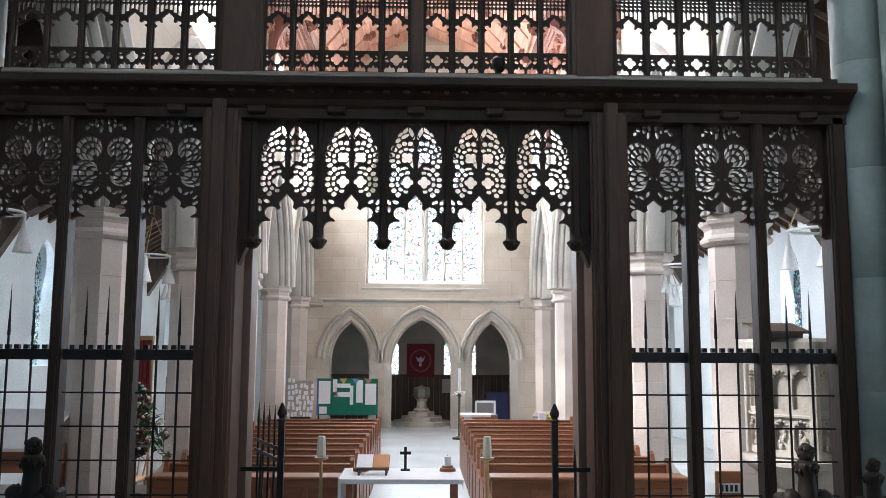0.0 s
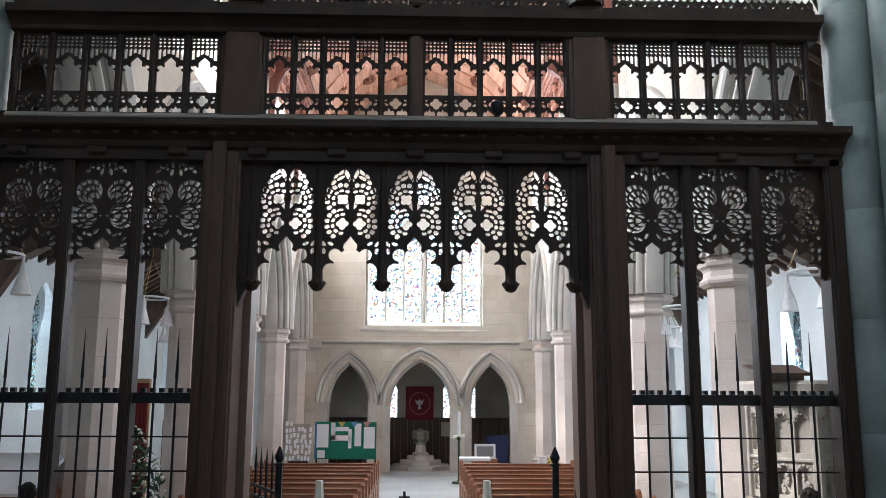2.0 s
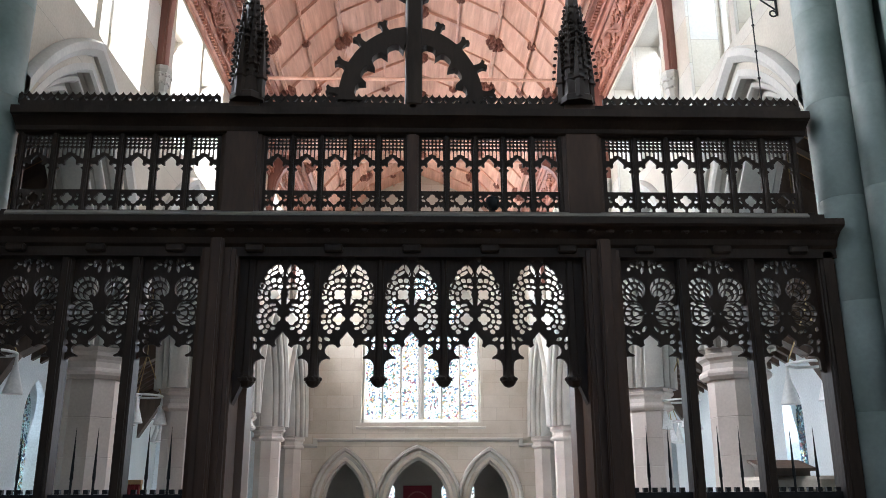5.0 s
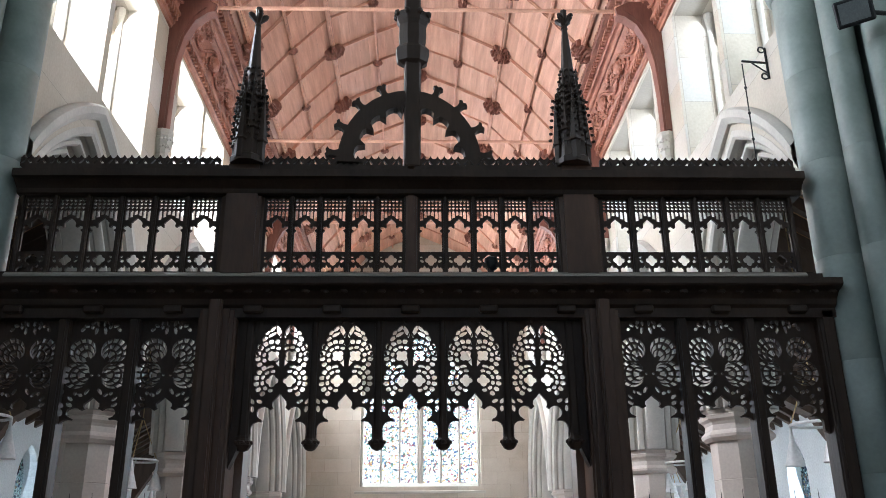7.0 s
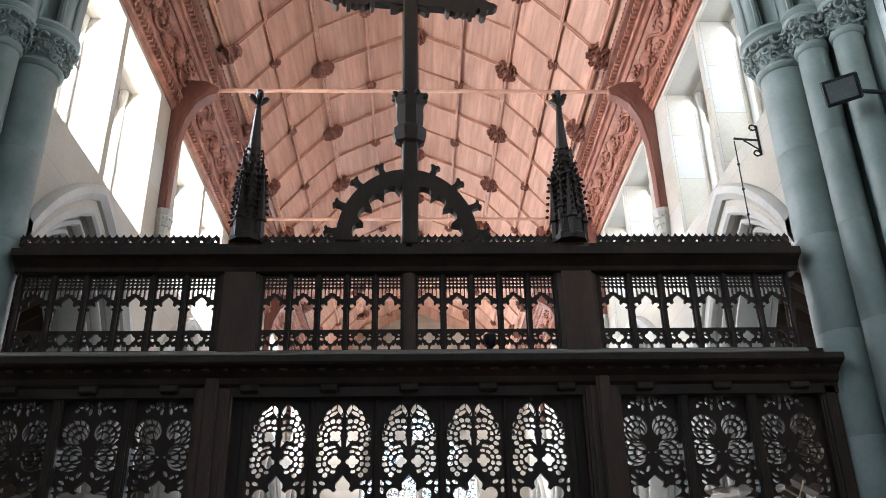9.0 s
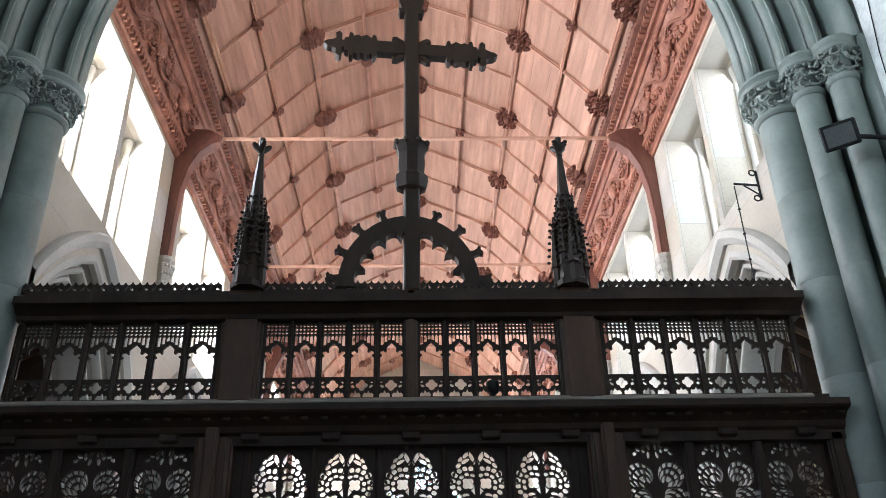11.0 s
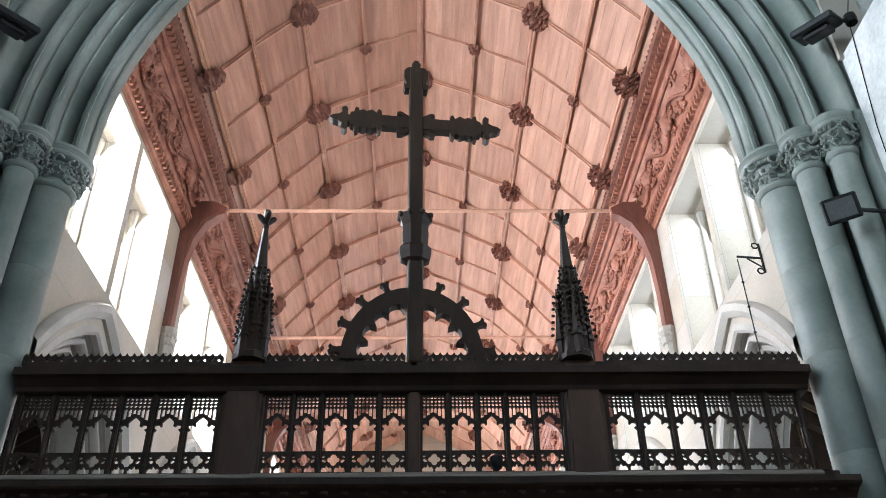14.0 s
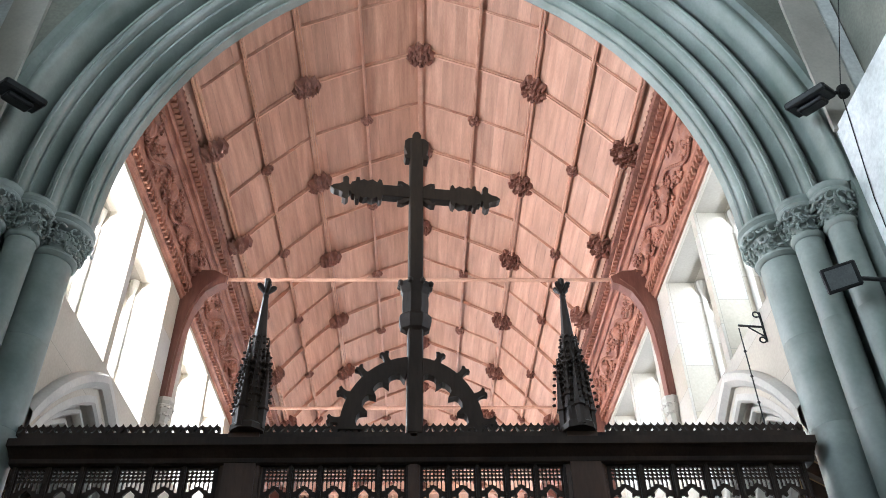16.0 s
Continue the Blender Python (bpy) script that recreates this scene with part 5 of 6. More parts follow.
for s in (-1, 1):
    spiked_panel("gateway_panel", "black iron side panel with a finial post", (s * 1.275, 0.06), (s * 0.985 if s > 0 else s * 0.99, 0.06), ((0.10, 0.03), (0.74, 0.03)), 1, 0.93, True, "side panels of the gateway")
spiked_panel("iron_gate", "black iron gate leaf with spikes, folded back", (-0.98, 0.10), (-1.33, 0.88), ((0.06, 0.03), (0.79, 0.025), (0.87, 0.025)), 5, 1.19, False)
# timber brace behind each main post, with the nave's light put into its brown
for s in (-1, 1):
    bm = bmesh.new()
    prism(bm, [(s * 1.235, 0.0), (s * 1.36, 0.0), (s * 1.36, 2.30), (s * 1.235, 2.46)], 0.25, 0.48)
    part("rear_brace", bm, plain("lit_brown_oak", (0.20, 0.125, 0.088), 0.5), screen)

# ---- aisles: lamps, pulpit, stands ----
def pendant(x, y, z, arms=3):
    t = thing("pendant_lamp", "pendant lamp ring with white conical glass shades", "pendant lamp", (x, y, z), "pendant lamps of the aisles")
    bm = bmesh.new()
    n, m = 28, 8
    vs = [[bm.verts.new(((0.27 + 0.016 * math.cos(q)) * math.cos(a), (0.27 + 0.016 * math.cos(q)) * math.sin(a), 0.42 + 0.016 * math.sin(q))) for q in (2 * math.pi * j / m for j in range(m))] for a in (2 * math.pi * k / n for k in range(n))]
    for k in range(n):
        for j in range(m):
            bm.faces.new((vs[k][j], vs[(k + 1) % n][j], vs[(k + 1) % n][(j + 1) % m], vs[k][(j + 1) % m]))
    part("ring", bm, ENAMEL, t, smooth=True)
    for k in range(arms):
        a = 2 * math.pi * k / arms + 0.5
        px, py = 0.27 * math.cos(a), 0.27 * math.sin(a)
        bm = bmesh.new()
        lathe(bm, [(0.10, 0.0), (0.105, 0.005), (0.03, 0.27), (0.028, 0.30), (0.02, 0.31), (0.012, 0.42)], 16, (px, py, 0))
        part("shade", bm, ENAMEL, t, "white conical shade", True)
        bm = bmesh.new()
        tube(bm, (px, py, 0.42), (0, 0, 1.05), 0.008, 6)
        part("stay", bm, BRASS, t)
    bm = bmesh.new()
    tube(bm, (0, 0, 1.05), (0, 0, 5.68 - (abs(x) - 4.0) * 0.6 - z), 0.008, 6)
    part("rod", bm, BRASS, t)
    return t


for x, y, z in ((-4.50, 2.8, 2.62), (-4.12, 6.8, 2.60), (-4.9, 10.8, 2.58), (-4.4, 13.0, 2.55), (4.25, 2.8, 2.50), (4.02, 6.8, 2.52), (4.95, 10.8, 2.52), (4.3, 13.4, 2.52)):
    pendant(x, y, z)

PULPIT_STONE = mat("carved_cream_stone", (0.37, 0.33, 0.275), (0.54, 0.49, 0.42), 3, 0.8, 0.12, 40, grain=0.08)
pulpit = thing("stone_pulpit", "pale carved stone pulpit with traceried panels", "pulpit", (3.66, 1.75, NAVE_Z))
e = math.pi / 8
bm = bmesh.new()
lathe(bm, [(0.42, 0), (0.42, 0.30), (0.34, 0.36), (0.30, 0.80), (0.34, 0.95), (0.50, 1.08), (0.60, 1.16), (0.64, 1.20), (0.64, 1.26)], 8, turn=e)
part("stem", bm, PULPIT_STONE, pulpit)
bm = bmesh.new()
lathe(bm, [(0.52, 1.26), (0.52, 2.10)], 8, turn=e)
part("body", bm, PULPIT_STONE, pulpit)
bm = bmesh.new()
lathe(bm, [(0.54, 2.10), (0.57, 2.14), (0.62, 2.20), (0.66, 2.22), (0.66, 2.30), (0.63, 2.33)], 8, turn=e)
part("cornice", bm, PULPIT_STONE, pulpit)
for k in range(8):
    a = k * math.pi / 4
    m = pose(0.485 * math.cos(a), 0.485 * math.sin(a), 0, 0, 0, math.degrees(a) + 90)
    holes = []
    for c in (-0.09, 0.09):
        for z0, hgt in ((1.34, 0.26), (1.70, 0.34)):
            holes.append([(c + x, z) for x, z in light_holes(0.14, hgt, z0)])
    o = mesh_part("panel", pierced("panel", [(-0.19, 1.28), (0.19, 1.28), (0.19, 2.09), (-0.19, 2.09)], holes, 0.06), PULPIT_STONE, pulpit)
    o.matrix_basis = m
    bm = bmesh.new()
    rnd = random.Random(k)
    for c in (-0.09, 0.09):
        # crocketed canopies over the niches and small carved groups in them
        for z, r in ((1.56, 0.062), (2.0, 0.066)):
            for k2 in range(7):
                b = math.pi * k2 / 6
                blob(bm, (c + r * math.cos(b), 0.04, z - 0.03 + r * 1.1 * math.sin(b)), rnd.uniform(0.010, 0.017), (1, 0.8, 1))
        for q in range(5):
            blob(bm, (c + rnd.uniform(-0.035, 0.035), 0.012, 1.37 + 0.035 * q), rnd.uniform(0.018, 0.028), (0.9, 0.6, 1.3))
    box(bm, -0.19, 0.19, 0.03, 0.055, 1.625, 1.655, 0.006)
    for c in (-0.2, 0.2):
        box(bm, c - 0.025, c + 0.025, 0.0, 0.07, 1.27, 2.1, 0.008)
    o = part("carving", bm, PULPIT_STONE, pulpit)
    o.matrix_basis = m @ pose(0, 0, 0, 0, 0, 180)
t = thing("pulpit_desk", "dark wooden sloped book desk on the pulpit rim", "book desk", (3.20, 1.42, NAVE_Z + 2.33))
bm = bmesh.new()
prism(bm, [(-0.14, 0.0), (0.14, 0.0), (0.14, 0.11), (-0.14, 0.045)], -0.19, 0.19, "x")
part("body", bm, DARK_PANEL, t)
bm = bmesh.new()
prism(bm, [(-0.18, 0.04), (0.17, 0.121), (0.17, 0.145), (-0.18, 0.064)], -0.235, 0.235, "x")
part("top", bm, DARK_PANEL, t)

t = thing("hymn_board", "wooden hymn board with white number cards", "hymn board", (2.92, 1.95, 0.07))
boxed("board", (-0.13, 0.13, -0.015, 0.015, 0.0, 0.42), PEW_WOOD, t, bevel=0.008)
boxed("post", (-0.03, 0.03, 0.016, 0.05, NAVE_Z - 0.07, 0.3), PEW_WOOD, t)
for r in range(2):
    boxed("card", (-0.10, 0.10, -0.022, -0.016, 0.22 - 0.14 * r, 0.31 - 0.14 * r), LINEN, t)
    for k in range(4):
        boxed("card_mark", (-0.085 + 0.045 * k, -0.06 + 0.045 * k, -0.026, -0.0225, 0.235 - 0.14 * r, 0.295 - 0.14 * r), IRON, t)

# raised chapel in the south aisle, with lectern table, flowers and curtain
bm = bmesh.new()
box(bm, -6.7, -3.0, -0.3, 4.6, NAVE_Z, -0.05)
setting("chapel_floor", bm, DARK_FLOOR)
t = thing("side_table", "wooden table under a sloping white cloth", "table", (-4.15, 2.75, -0.05))
bm = bmesh.new()
prism(bm, [(-0.45, 0.66), (0.45, 0.98), (0.45, 1.01), (-0.45, 0.69)], -0.42, 0.42, "x")
part("cloth_top", bm, LINEN, t)
boxed("box_body", (-0.40, 0.40, -0.40, 0.40, 0.45, 0.66), PEW_WOOD, t)
for x in (-0.36, 0.36):
    for y in (-0.36, 0.36):
        boxed("leg", (x - 0.03, x + 0.03, y - 0.03, y + 0.03, 0, 0.45), PEW_WOOD, t)
for x, y in ((-4.75, 5.3), (-3.95, 5.6)):
    t = thing("chair", "pale wooden chair with a curved hoop back", "chair", (x, y, NAVE_Z), "chairs in the south aisle")
    boxed("seat", (-0.22, 0.22, -0.22, 0.22, 0.44, 0.48), RAFTER, t, bevel=0.01)
    for a in (-0.2, 0.2):
        for b in (-0.2, 0.2):
            boxed("leg", (a - 0.018, a + 0.018, b - 0.018, b + 0.018, 0, 0.44), RAFTER, t)
    for k in range(5):
        bm = bmesh.new()
        tube(bm, (-0.16 + 0.08 * k, 0.2, 0.48), (-0.24 + 0.12 * k, 0.3, 1.1 - 0.03 * abs(k - 2)), 0.011, 6)
        part("spindle", bm, RAFTER, t)
    bm = bmesh.new()
    for k in range(8):
        tube(bm, (0.25 * math.cos(math.pi * k / 8), 0.3, 0.98 + 0.13 * math.sin(math.pi * k / 8)), (0.25 * math.cos(math.pi * (k + 1) / 8), 0.3, 0.98 + 0.13 * math.sin(math.pi * (k + 1) / 8)), 0.014, 6)
    part("hoop", bm, RAFTER, t)

LEAF = plain("dark_green_leaf", (0.035, 0.075, 0.03))
PETAL = plain("cream_petal", (0.70, 0.68, 0.60))
t = thing("flower_stand", "tall arrangement of green leaves and cream flowers on a stand", "flower arrangement", (-3.22, 3.7, -0.05))
bm = bmesh.new()
lathe(bm, [(0.14, 0), (0.14, 0.02), (0.02, 0.05), (0.02, 0.42), (0.13, 0.48), (0.15, 0.56)], 12)
part("pedestal", bm, IRON, t)
rnd = random.Random(8)
bm, bm2 = bmesh.new(), bmesh.new()
for k in range(420):
    z = rnd.uniform(0.45, 1.25)
    spread = 0.34 * (1.25 - z) / 0.6 + 0.05
    a, r = rnd.uniform(0, 6.28), min(0.42, spread) * math.sqrt(rnd.random())
    c = Vector((r * math.cos(a), r * math.sin(a), z))
    if k % 6 == 0:
        blob(bm2, c * 1.03, rnd.uniform(0.018, 0.035), (1, 1, 0.7))
    else:
        u = Vector((rnd.uniform(-1, 1), rnd.uniform(-1, 1), rnd.uniform(-0.6, 1))).normalized() * rnd.uniform(0.05, 0.10)
        v = u.cross(Vector((rnd.uniform(-1, 1), rnd.uniform(-1, 1), 1))).normalized() * 0.018
        q = [bm.verts.new(p) for p in (c - u, c + v, c + u, c - v)]
        bm.faces.new(q)
tagged(part("foliage", bm, LEAF, t), kind="stuff")
tagged(part("blossom", bm2, PETAL, t, "cream blossoms"), kind="stuff")
t = thing("red_curtain", "hanging dark red curtain in folds", "curtain", (-4.50, 7.7, NAVE_Z))
t.scale = (0.62, 1, 1)
bm = bmesh.new()
for k in range(9):
    tube(bm, (-0.24 + k * 0.06, 0.015 * (k % 2), 0.6), (-0.24 + k * 0.06, 0.015 * (k % 2), 2.35), 0.036, 8)
part("folds", bm, plain("dark_red_cloth", (0.22, 0.02, 0.025), 0.85), t)
boxed("rail", (-0.3, 0.3, -0.05, 0.05, 2.35, 2.42), RAFTER, t)
for x in (-0.29, 0.29):
    boxed("post", (x - 0.02, x + 0.02, -0.02, 0.02, 0, 2.35), RAFTER, t)
t = thing("shelf_cupboard", "reddish wooden cupboard with papers on top", "cupboard", (-3.95, 8.6, NAVE_Z))
boxed("body", (-0.35, 0.35, -0.2, 0.2, 0, 1.75), POST_WOOD, t, bevel=0.01)
boxed("shelf", (-0.37, 0.37, -0.23, 0.22, 0.98, 1.02), LINEN, t)

# ---- west end things ----
font = thing("stone_font", "grey stone font on three round steps", "font", (0.02, WEST + 1.2, NAVE_Z))
for k, r in enumerate((0.92, 0.66, 0.42)):
    bm = bmesh.new()
    lathe(bm, [(r, 0.13 * k), (r, 0.13 * k + 0.11), (r - 0.02, 0.13 * (k + 1) - 0.001)], 8, turn=e)
    part("step", bm, STONE, font)
bm = bmesh.new()
lathe(bm, [(0.26, 0.39), (0.26, 0.45), (0.17, 0.50), (0.15, 0.70), (0.20, 0.78)], 8, turn=e)
part("stem", bm, STONE, font)
bm = bmesh.new()
lathe(bm, [(0.20, 0.78), (0.25, 0.84), (0.27, 0.88), (0.27, 1.08), (0.25, 1.10), (0.10, 1.13), (0.03, 1.18)], 8, turn=e)
part("bowl", bm, CHANCEL_WALL, font)
RED = plain("red_banner_cloth", (0.24, 0.025, 0.04), 0.85)
t = thing("banner", "dark red cloth banner with a gold ring and white emblem", "banner", (-0.02, BACK - 0.08, 0))
boxed("cloth", (-0.44, 0.44, -0.02, 0.0, 0.78, 1.83), RED, t)
bm = bmesh.new()
for k in range(28):
    a = 2 * math.pi * k / 28
    blob(bm, (0.32 * math.cos(a), -0.024, 1.30 + 0.34 * math.sin(a)), 0.035, (1, 0.2, 1))
part("ring", bm, plain("dull_rose_thread", (0.45, 0.16, 0.15)), t, "ring of rose-coloured stitching")
bm = bmesh.new()
prism(bm, [(-0.15, 1.42), (-0.06, 1.36), (0.0, 1.44), (0.06, 1.36), (0.14, 1.45), (0.09, 1.28), (0.02, 1.24), (0.05, 1.12), (-0.07, 1.12), (-0.03, 1.24), (-0.10, 1.28)], -0.03, -0.022)
part("emblem", bm, LINEN, t, "white pointed emblem")
GREEN = plain("green_felt", (0.01, 0.16, 0.10), 0.9)
t = thing("notice_board", "green freestanding notice board covered with white papers", "notice board", (-1.76, 14.6, NAVE_Z))
boxed("panel", (-0.72, 0.72, 0, 0.03, 0.66, 1.53), GREEN, t)
for x0, x1, z0, z1 in ((-0.70, -0.42, 1.02, 1.56), (-0.36, 0.10, 1.18, 1.30), (-0.36, -0.26, 1.2, 1.60), (-0.30, 0.06, 1.40, 1.50), (0.05, 0.13, 1.0, 1.45), (0.20, 0.36, 1.05, 1.58), (0.42, 0.68, 1.0, 1.50), (-0.68, -0.5, 0.78, 0.95)):
    boxed("paper", (x0, x1, -0.006, -0.001, z0 - 0.09, z1 - 0.09), LINEN, t)
for k, c in enumerate(((0.6, 0.45, 0.1), (0.1, 0.25, 0.5), (0.5, 0.2, 0.2))):
    bm = bmesh.new()
    prism(bm, [(-0.2 + 0.3 * k, 1.53), (-0.02 + 0.3 * k, 1.53), (-0.11 + 0.3 * k, 1.39)], -0.010, -0.007)
    part("pennant", bm, plain("pennant_cloth", c), t)
boxed("blue_edge", (-0.745, -0.70, -0.012, 0.031, 0.66, 1.53), plain("blue_card", (0.03, 0.16, 0.35)), t)
for x in (-0.7, 0.7):
    boxed("leg", (x - 0.02, x + 0.02, 0.031, 0.06, 0, 1.5), IRON, t)
t = thing("photo_display", "brown display board crowded with small white cards", "display board", (-2.80, 13.9, NAVE_Z))
t.scale = (0.78, 1, 0.95)
boxed("panel", (-0.36, 0.36, 0, 0.03, 0.7, 1.58), plain("brown_card", (0.40, 0.34, 0.28)), t)
rnd = random.Random(4)
for k in range(44):
    x, z = -0.33 + 0.11 * (k % 7) + rnd.uniform(-0.03, 0.03), 0.78 + 0.13 * (k // 7) + rnd.uniform(-0.03, 0.03)
    boxed("card", (x - 0.035, x + 0.035, -0.004 - 0.0004 * k, -0.001, z - 0.05, z + 0.05), LINEN, t)
boxed("leg", (-0.3, 0.3, 0.031, 0.08, 0, 0.8), IRON, t)
t = thing("notice", "small white notice on the west arch pier", "notice", (-2.80, WEST - 0.012, 0))
boxed("paper", (-0.14, 0.14, 0, 0.01, 0.15, 0.5), LINEN, t)
t = thing("wall_notice", "cream paper notice on dark panelling", "notice", (0.86, BACK - 0.065, 0))
boxed("paper", (-0.2, 0.2, 0, 0.012, 0.28, 0.72), plain("cream_paper", (0.62, 0.58, 0.45)), t)
t = thing("paschal_candle", "tall white candle on a stand with flowers", "candle stand", (0.98, 15.6, NAVE_Z))
bm = bmesh.new()
lathe(bm, [(0.18, 0), (0.18, 0.04), (0.03, 0.08), (0.03, 1.05), (0.08, 1.1), (0.08, 1.14)], 12)
part("stand", bm, LEAF, t)
bm = bmesh.new()
lathe(bm, [(0.04, 1.14), (0.04, 1.75), (0.004, 1.78)], 12)
part("candle", bm, LINEN, t)
bm = bmesh.new()
for k in range(26):
    a = k * 2.4
    blob(bm, (0.16 * math.cos(a) * rnd.random(), 0.16 * math.sin(a) * rnd.random(), 1.10 + 0.08 * rnd.random()), 0.04, (1.4, 1, 0.6))
part("flowers", bm, PETAL, t)
t = thing("low_table", "low table with a white cover behind the pews", "table", (1.1, 11.2, NAVE_Z))
boxed("top", (-0.3, 0.3, -0.25, 0.25, 0.90, 0.95), LINEN, t)
for x in (-0.26, 0.26):
    boxed("leg", (x - 0.02, x + 0.02, -0.2, 0.2, 0, 0.90), PEW_WOOD, t)
t = thing("picture_frame", "white framed picture leaning on a ledge", "picture frame", (1.62, 15.4, NAVE_Z))
bm = bmesh.new()
for a in ((-0.26, 0.26, 0, 0.03, 0.62, 0.67), (-0.26, 0.26, 0, 0.03, 0.92, 0.97), (-0.26, -0.21, 0, 0.03, 0.67, 0.92), (0.21, 0.26, 0, 0.03, 0.67, 0.92)):
    box(bm, *a)
part("frame", bm, LINEN, t)
boxed("picture", (-0.21, 0.21, 0.01, 0.02, 0.67, 0.92), plain("grey_print", (0.2, 0.2, 0.2)), t)
boxed("ledge", (-0.3, 0.3, -0.1, 0.2, 0, 0.62), PEW_WOOD, t)
t = thing("navy_screen", "navy blue cloth-covered display screen", "display screen", (2.12, 17.6, NAVE_Z))
boxed("panel", (-0.30, 0.30, 0, 0.04, 0.1, 1.08), plain("navy_cloth", (0.012, 0.018, 0.06), 0.9), t)
boxed("foot", (-0.3, 0.3, -0.15, 0.2, 0, 0.1), IRON, t)
t = thing("flower_pot", "white pot of yellow flowers on a pew-end shelf", "flower pot", (2.55, 10.75, NAVE_Z))
boxed("shelf", (-0.3, 0.2, -0.12, 0.15, 0, 0.85), PEW_WOOD, t)
boxed("pot", (-0.22, -0.08, -0.06, 0.08, 0.85, 1.0), LINEN, t)
bm = bmesh.new()
for k in range(30):
    blob(bm, (0.05 + rnd.uniform(-0.11, 0.11), rnd.uniform(-0.06, 0.06), 0.90 + rnd.uniform(-0.05, 0.09)), 0.03)
part("blossom", bm, plain("yellow_petal", (0.65, 0.50, 0.06)), t)

# ---- chancel things ----
def poppyhead(x, y, top, s=1.0):
    t = thing("choir_stall_end", "dark carved oak stall end with a poppyhead finial", "choir stall", (x, y, 0), "choir stall ends")
    z0 = top - 0.21 * s
    boxed("panel", (-0.035, 0.035, -0.22, 0.22, 0, z0 + 0.01), BLACK_OAK, t, bevel=0.01)
    bm = bmesh.new()
    lathe(bm, [(0.034, 0.0), (0.031, 0.06), (0.028, 0.09), (0.036, 0.115), (0.040, 0.13), (0.036, 0.145), (0.022, 0.153), (0.026, 0.162), (0.029, 0.180), (0.024, 0.198), (0.008, 0.21)], 14, (0, 0, z0))
    rnd = random.Random(4)
    for k in range(12):
        a = k * 0.5236
        blob(bm, (0.036 * math.cos(a), 0.036 * math.sin(a), z0 + 0.125 + rnd.uniform(-0.014, 0.014)), 0.008, (1, 1, 1.5))
        blob(bm, (0.024 * math.cos(a), 0.024 * math.sin(a), z0 + 0.182 + rnd.uniform(-0.015, 0.012)), 0.008, (1, 1, 1.4))
    for sx in (-1, 1):
        blob(bm, (sx * 0.056, 0, z0 + 0.022), 0.031, (1.05, 0.8, 1.0), 2)
        blob(bm, (sx * 0.030, 0, z0 + 0.005), 0.040, (1.2, 0.8, 0.8), 2)
        for k in range(6):
            blob(bm, (sx * (0.056 + 0.026 * math.cos(k * 0.6)), 0.012, z0 + 0.02 + 0.026 * math.sin(k * 0.6)), 0.009)
    part("finial", bm, BLACK_OAK, t, smooth=True)


poppyhead(1.36, -3.2, 1.287)
poppyhead(1.91, -2.6, 1.165)
poppyhead(-1.31, -3.2, 1.30)


def floodlight(at, aim_at, wall, size=1.0, roll=0.0):
    t = thing("floodlight", "small black floodlight on a wall bracket", "floodlight", at, "floodlights in the chancel")
    q = look((0, 0, 0), Vector(aim_at) - Vector(at), roll)
    bm = bmesh.new()
    box(bm, -0.13, 0.13, -0.10, 0.10, 0.0, 0.05, 0.012)
    box(bm, -0.08, 0.08, -0.06, 0.06, 0.05, 0.085, 0.01)
    q = q @ Matrix.Scale(size, 4)
    o = part("housing", bm, IRON, t)
    o.matrix_basis = q
    bm = bmesh.new()
    box(bm, -0.10, 0.10, -0.075, 0.075, -0.006, -0.001)
    o = part("lens", bm, plain("grey_lamp_glass", (0.14, 0.15, 0.15), 0.15), t, "pale glass front")
    o.matrix_basis = q
    bm = bmesh.new()
    w = Vector(wall) - Vector(at)
    tube(bm, w * 0.12, w, 0.018, 8)
    lathe(bm, [(0.05, -0.05), (0.055, 0), (0.05, 0.05)], 10, w)
    part("bracket", bm, IRON, t)


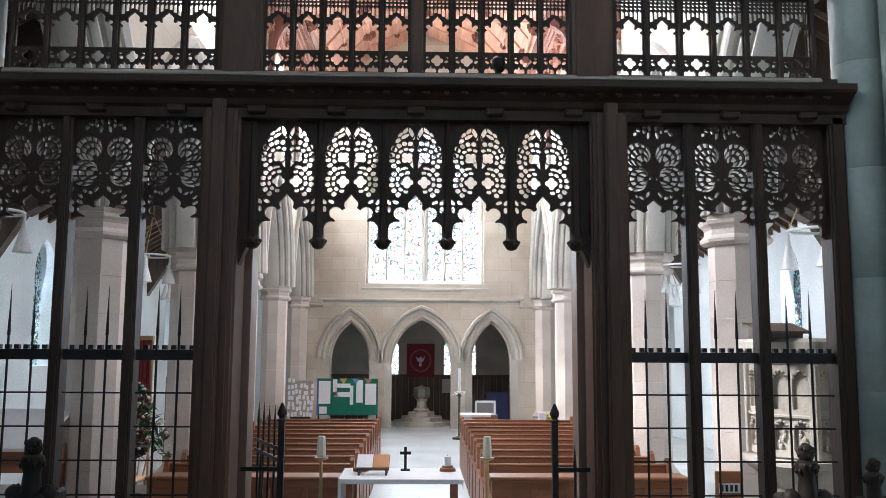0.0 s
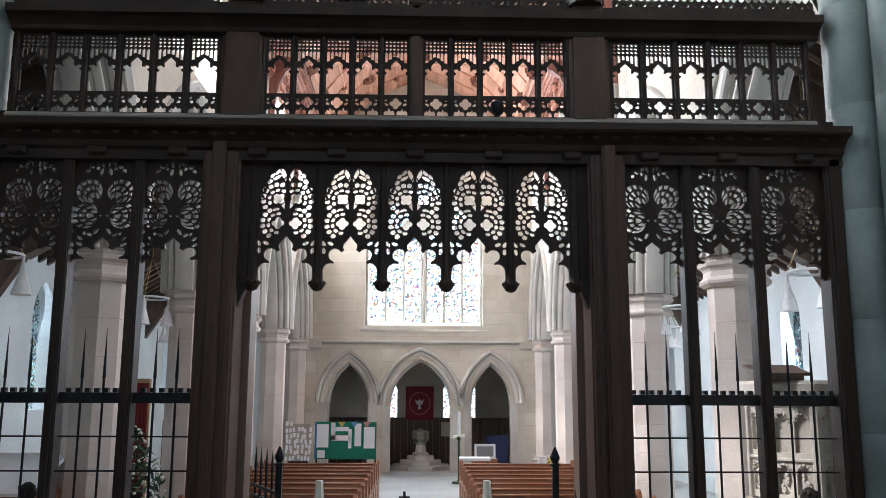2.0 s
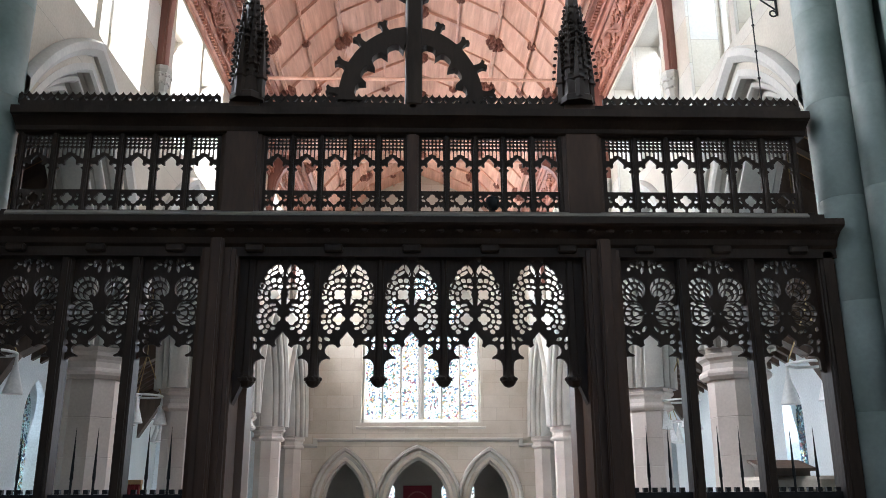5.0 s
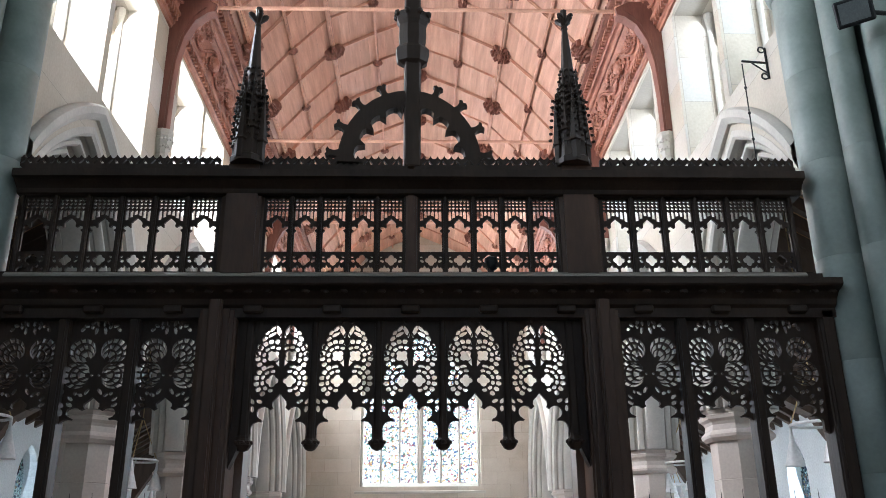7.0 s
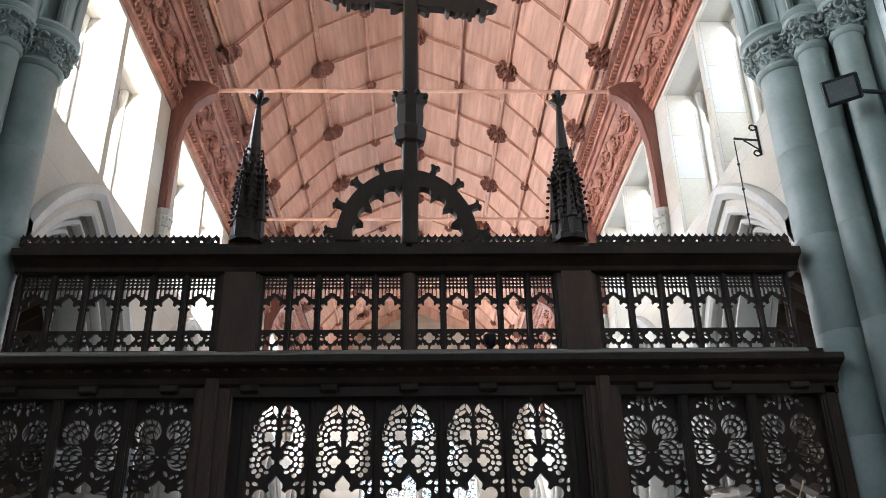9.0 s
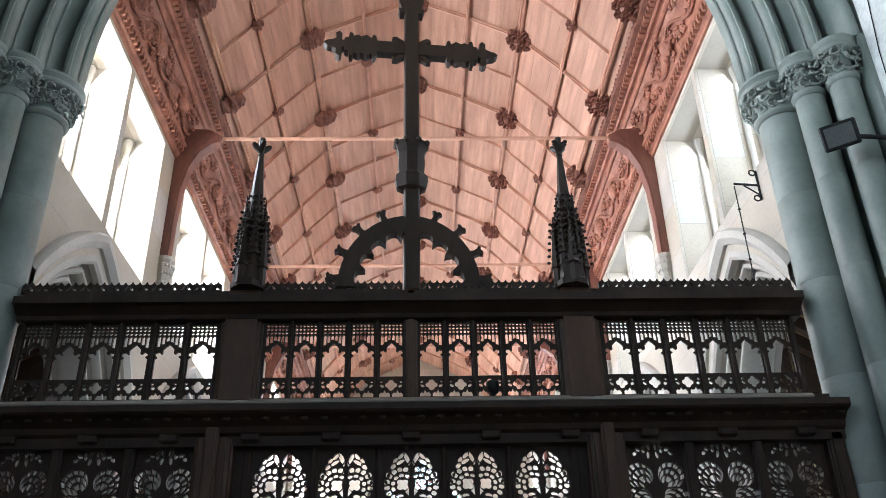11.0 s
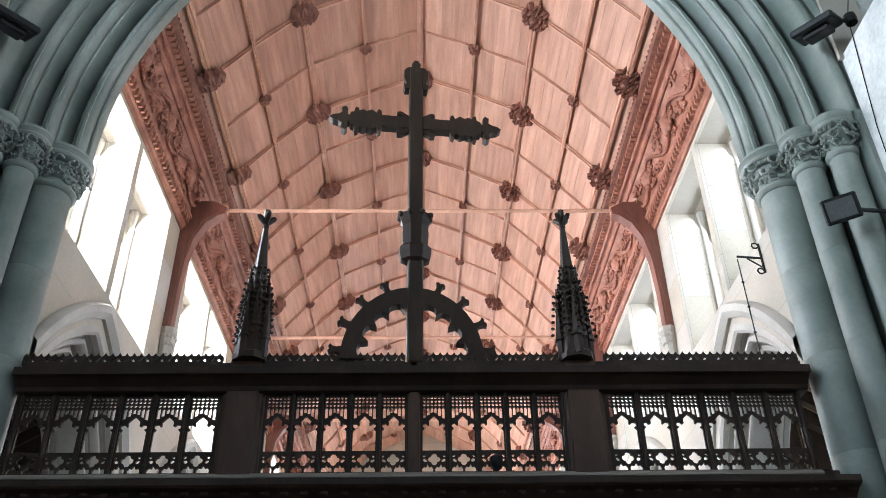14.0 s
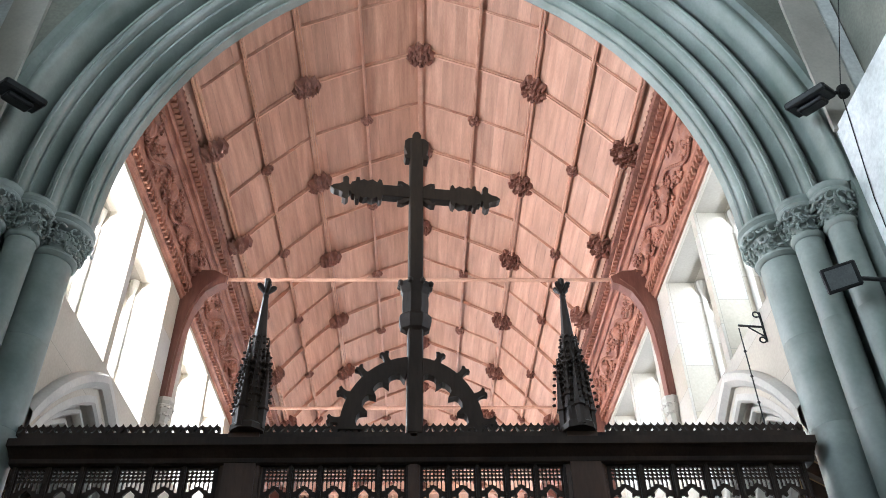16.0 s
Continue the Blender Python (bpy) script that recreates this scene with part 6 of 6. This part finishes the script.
floodlight((3.33, -0.84, 5.50), (2.0, -3.0, 4.2), (3.86, -0.92, 5.40), 1.05, -2)
floodlight((3.55, -1.0, 7.42), (3.1, -1.4, 9.2), (3.86, -1.05, 7.44), 1.5)
floodlight((-3.55, -1.0, 7.42), (-3.1, -1.4, 9.2), (-3.86, -1.05, 7.44), 1.5)
for pts in (((3.83, -0.83, 4.3), (3.835, -0.86, 5.5), (3.83, -0.9, 6.3), (3.835, -1.05, 7.4)), ((3.835, -1.05, 7.44), (3.83, -1.6, 8.2), (3.835, -2.6, 9.6))):
    bm = bmesh.new()
    for a, b in zip(pts, pts[1:]):
        tube(bm, a, b, 0.005, 6)
    tagged(part("cable", bm, IRON), "thin black cable clipped along the wall", "cable")
t = thing("chain_bracket", "scrolled black iron bracket with a hanging chain", "bracket", (3.22, 0.45, 5.86))
bm = bmesh.new()
tube(bm, (-0.01, 0, -0.16), (-0.01, 0, 0.16), 0.012, 6)
tube(bm, (-0.01, 0, 0.0), (-0.24, 0, 0.02), 0.011, 6)
for z in (-0.14, 0.14):
    for k in range(7):
        a, b = k * 0.8, (k + 1) * 0.8
        tube(bm, (-0.045 + 0.03 * math.cos(a), 0, z + 0.03 * math.sin(a)), (-0.045 + 0.03 * math.cos(b), 0, z + 0.03 * math.sin(b)), 0.008, 5)
tube(bm, (-0.02, 0, -0.10), (-0.15, 0, 0.0), 0.008, 5)
part("arm", bm, IRON, t)
bm = bmesh.new()
for k in range(5):
    tube(bm, (-0.24, 0, -0.01 - 0.26 * k), (-0.24, 0, -0.25 - 0.26 * k), 0.006, 5)
    blob(bm, (-0.24, 0, -0.26 - 0.26 * k), 0.016)
part("chain", bm, IRON, t)
t = thing("spotlight", "small round black spotlight clamped on the loft sill", "spotlight", (0.58, 0.02, 3.668))
bm = bmesh.new()
lathe(bm, [(0.02, 0), (0.02, 0.03), (0.045, 0.05), (0.055, 0.09), (0.05, 0.13), (0.02, 0.15)], 14)
part("housing", bm, IRON, t, smooth=True)
bm = bmesh.new()
tube(bm, (0, 0.02, 0.02), (0.10, 0.06, 0.002), 0.006, 6)
part("lead", bm, IRON, t)
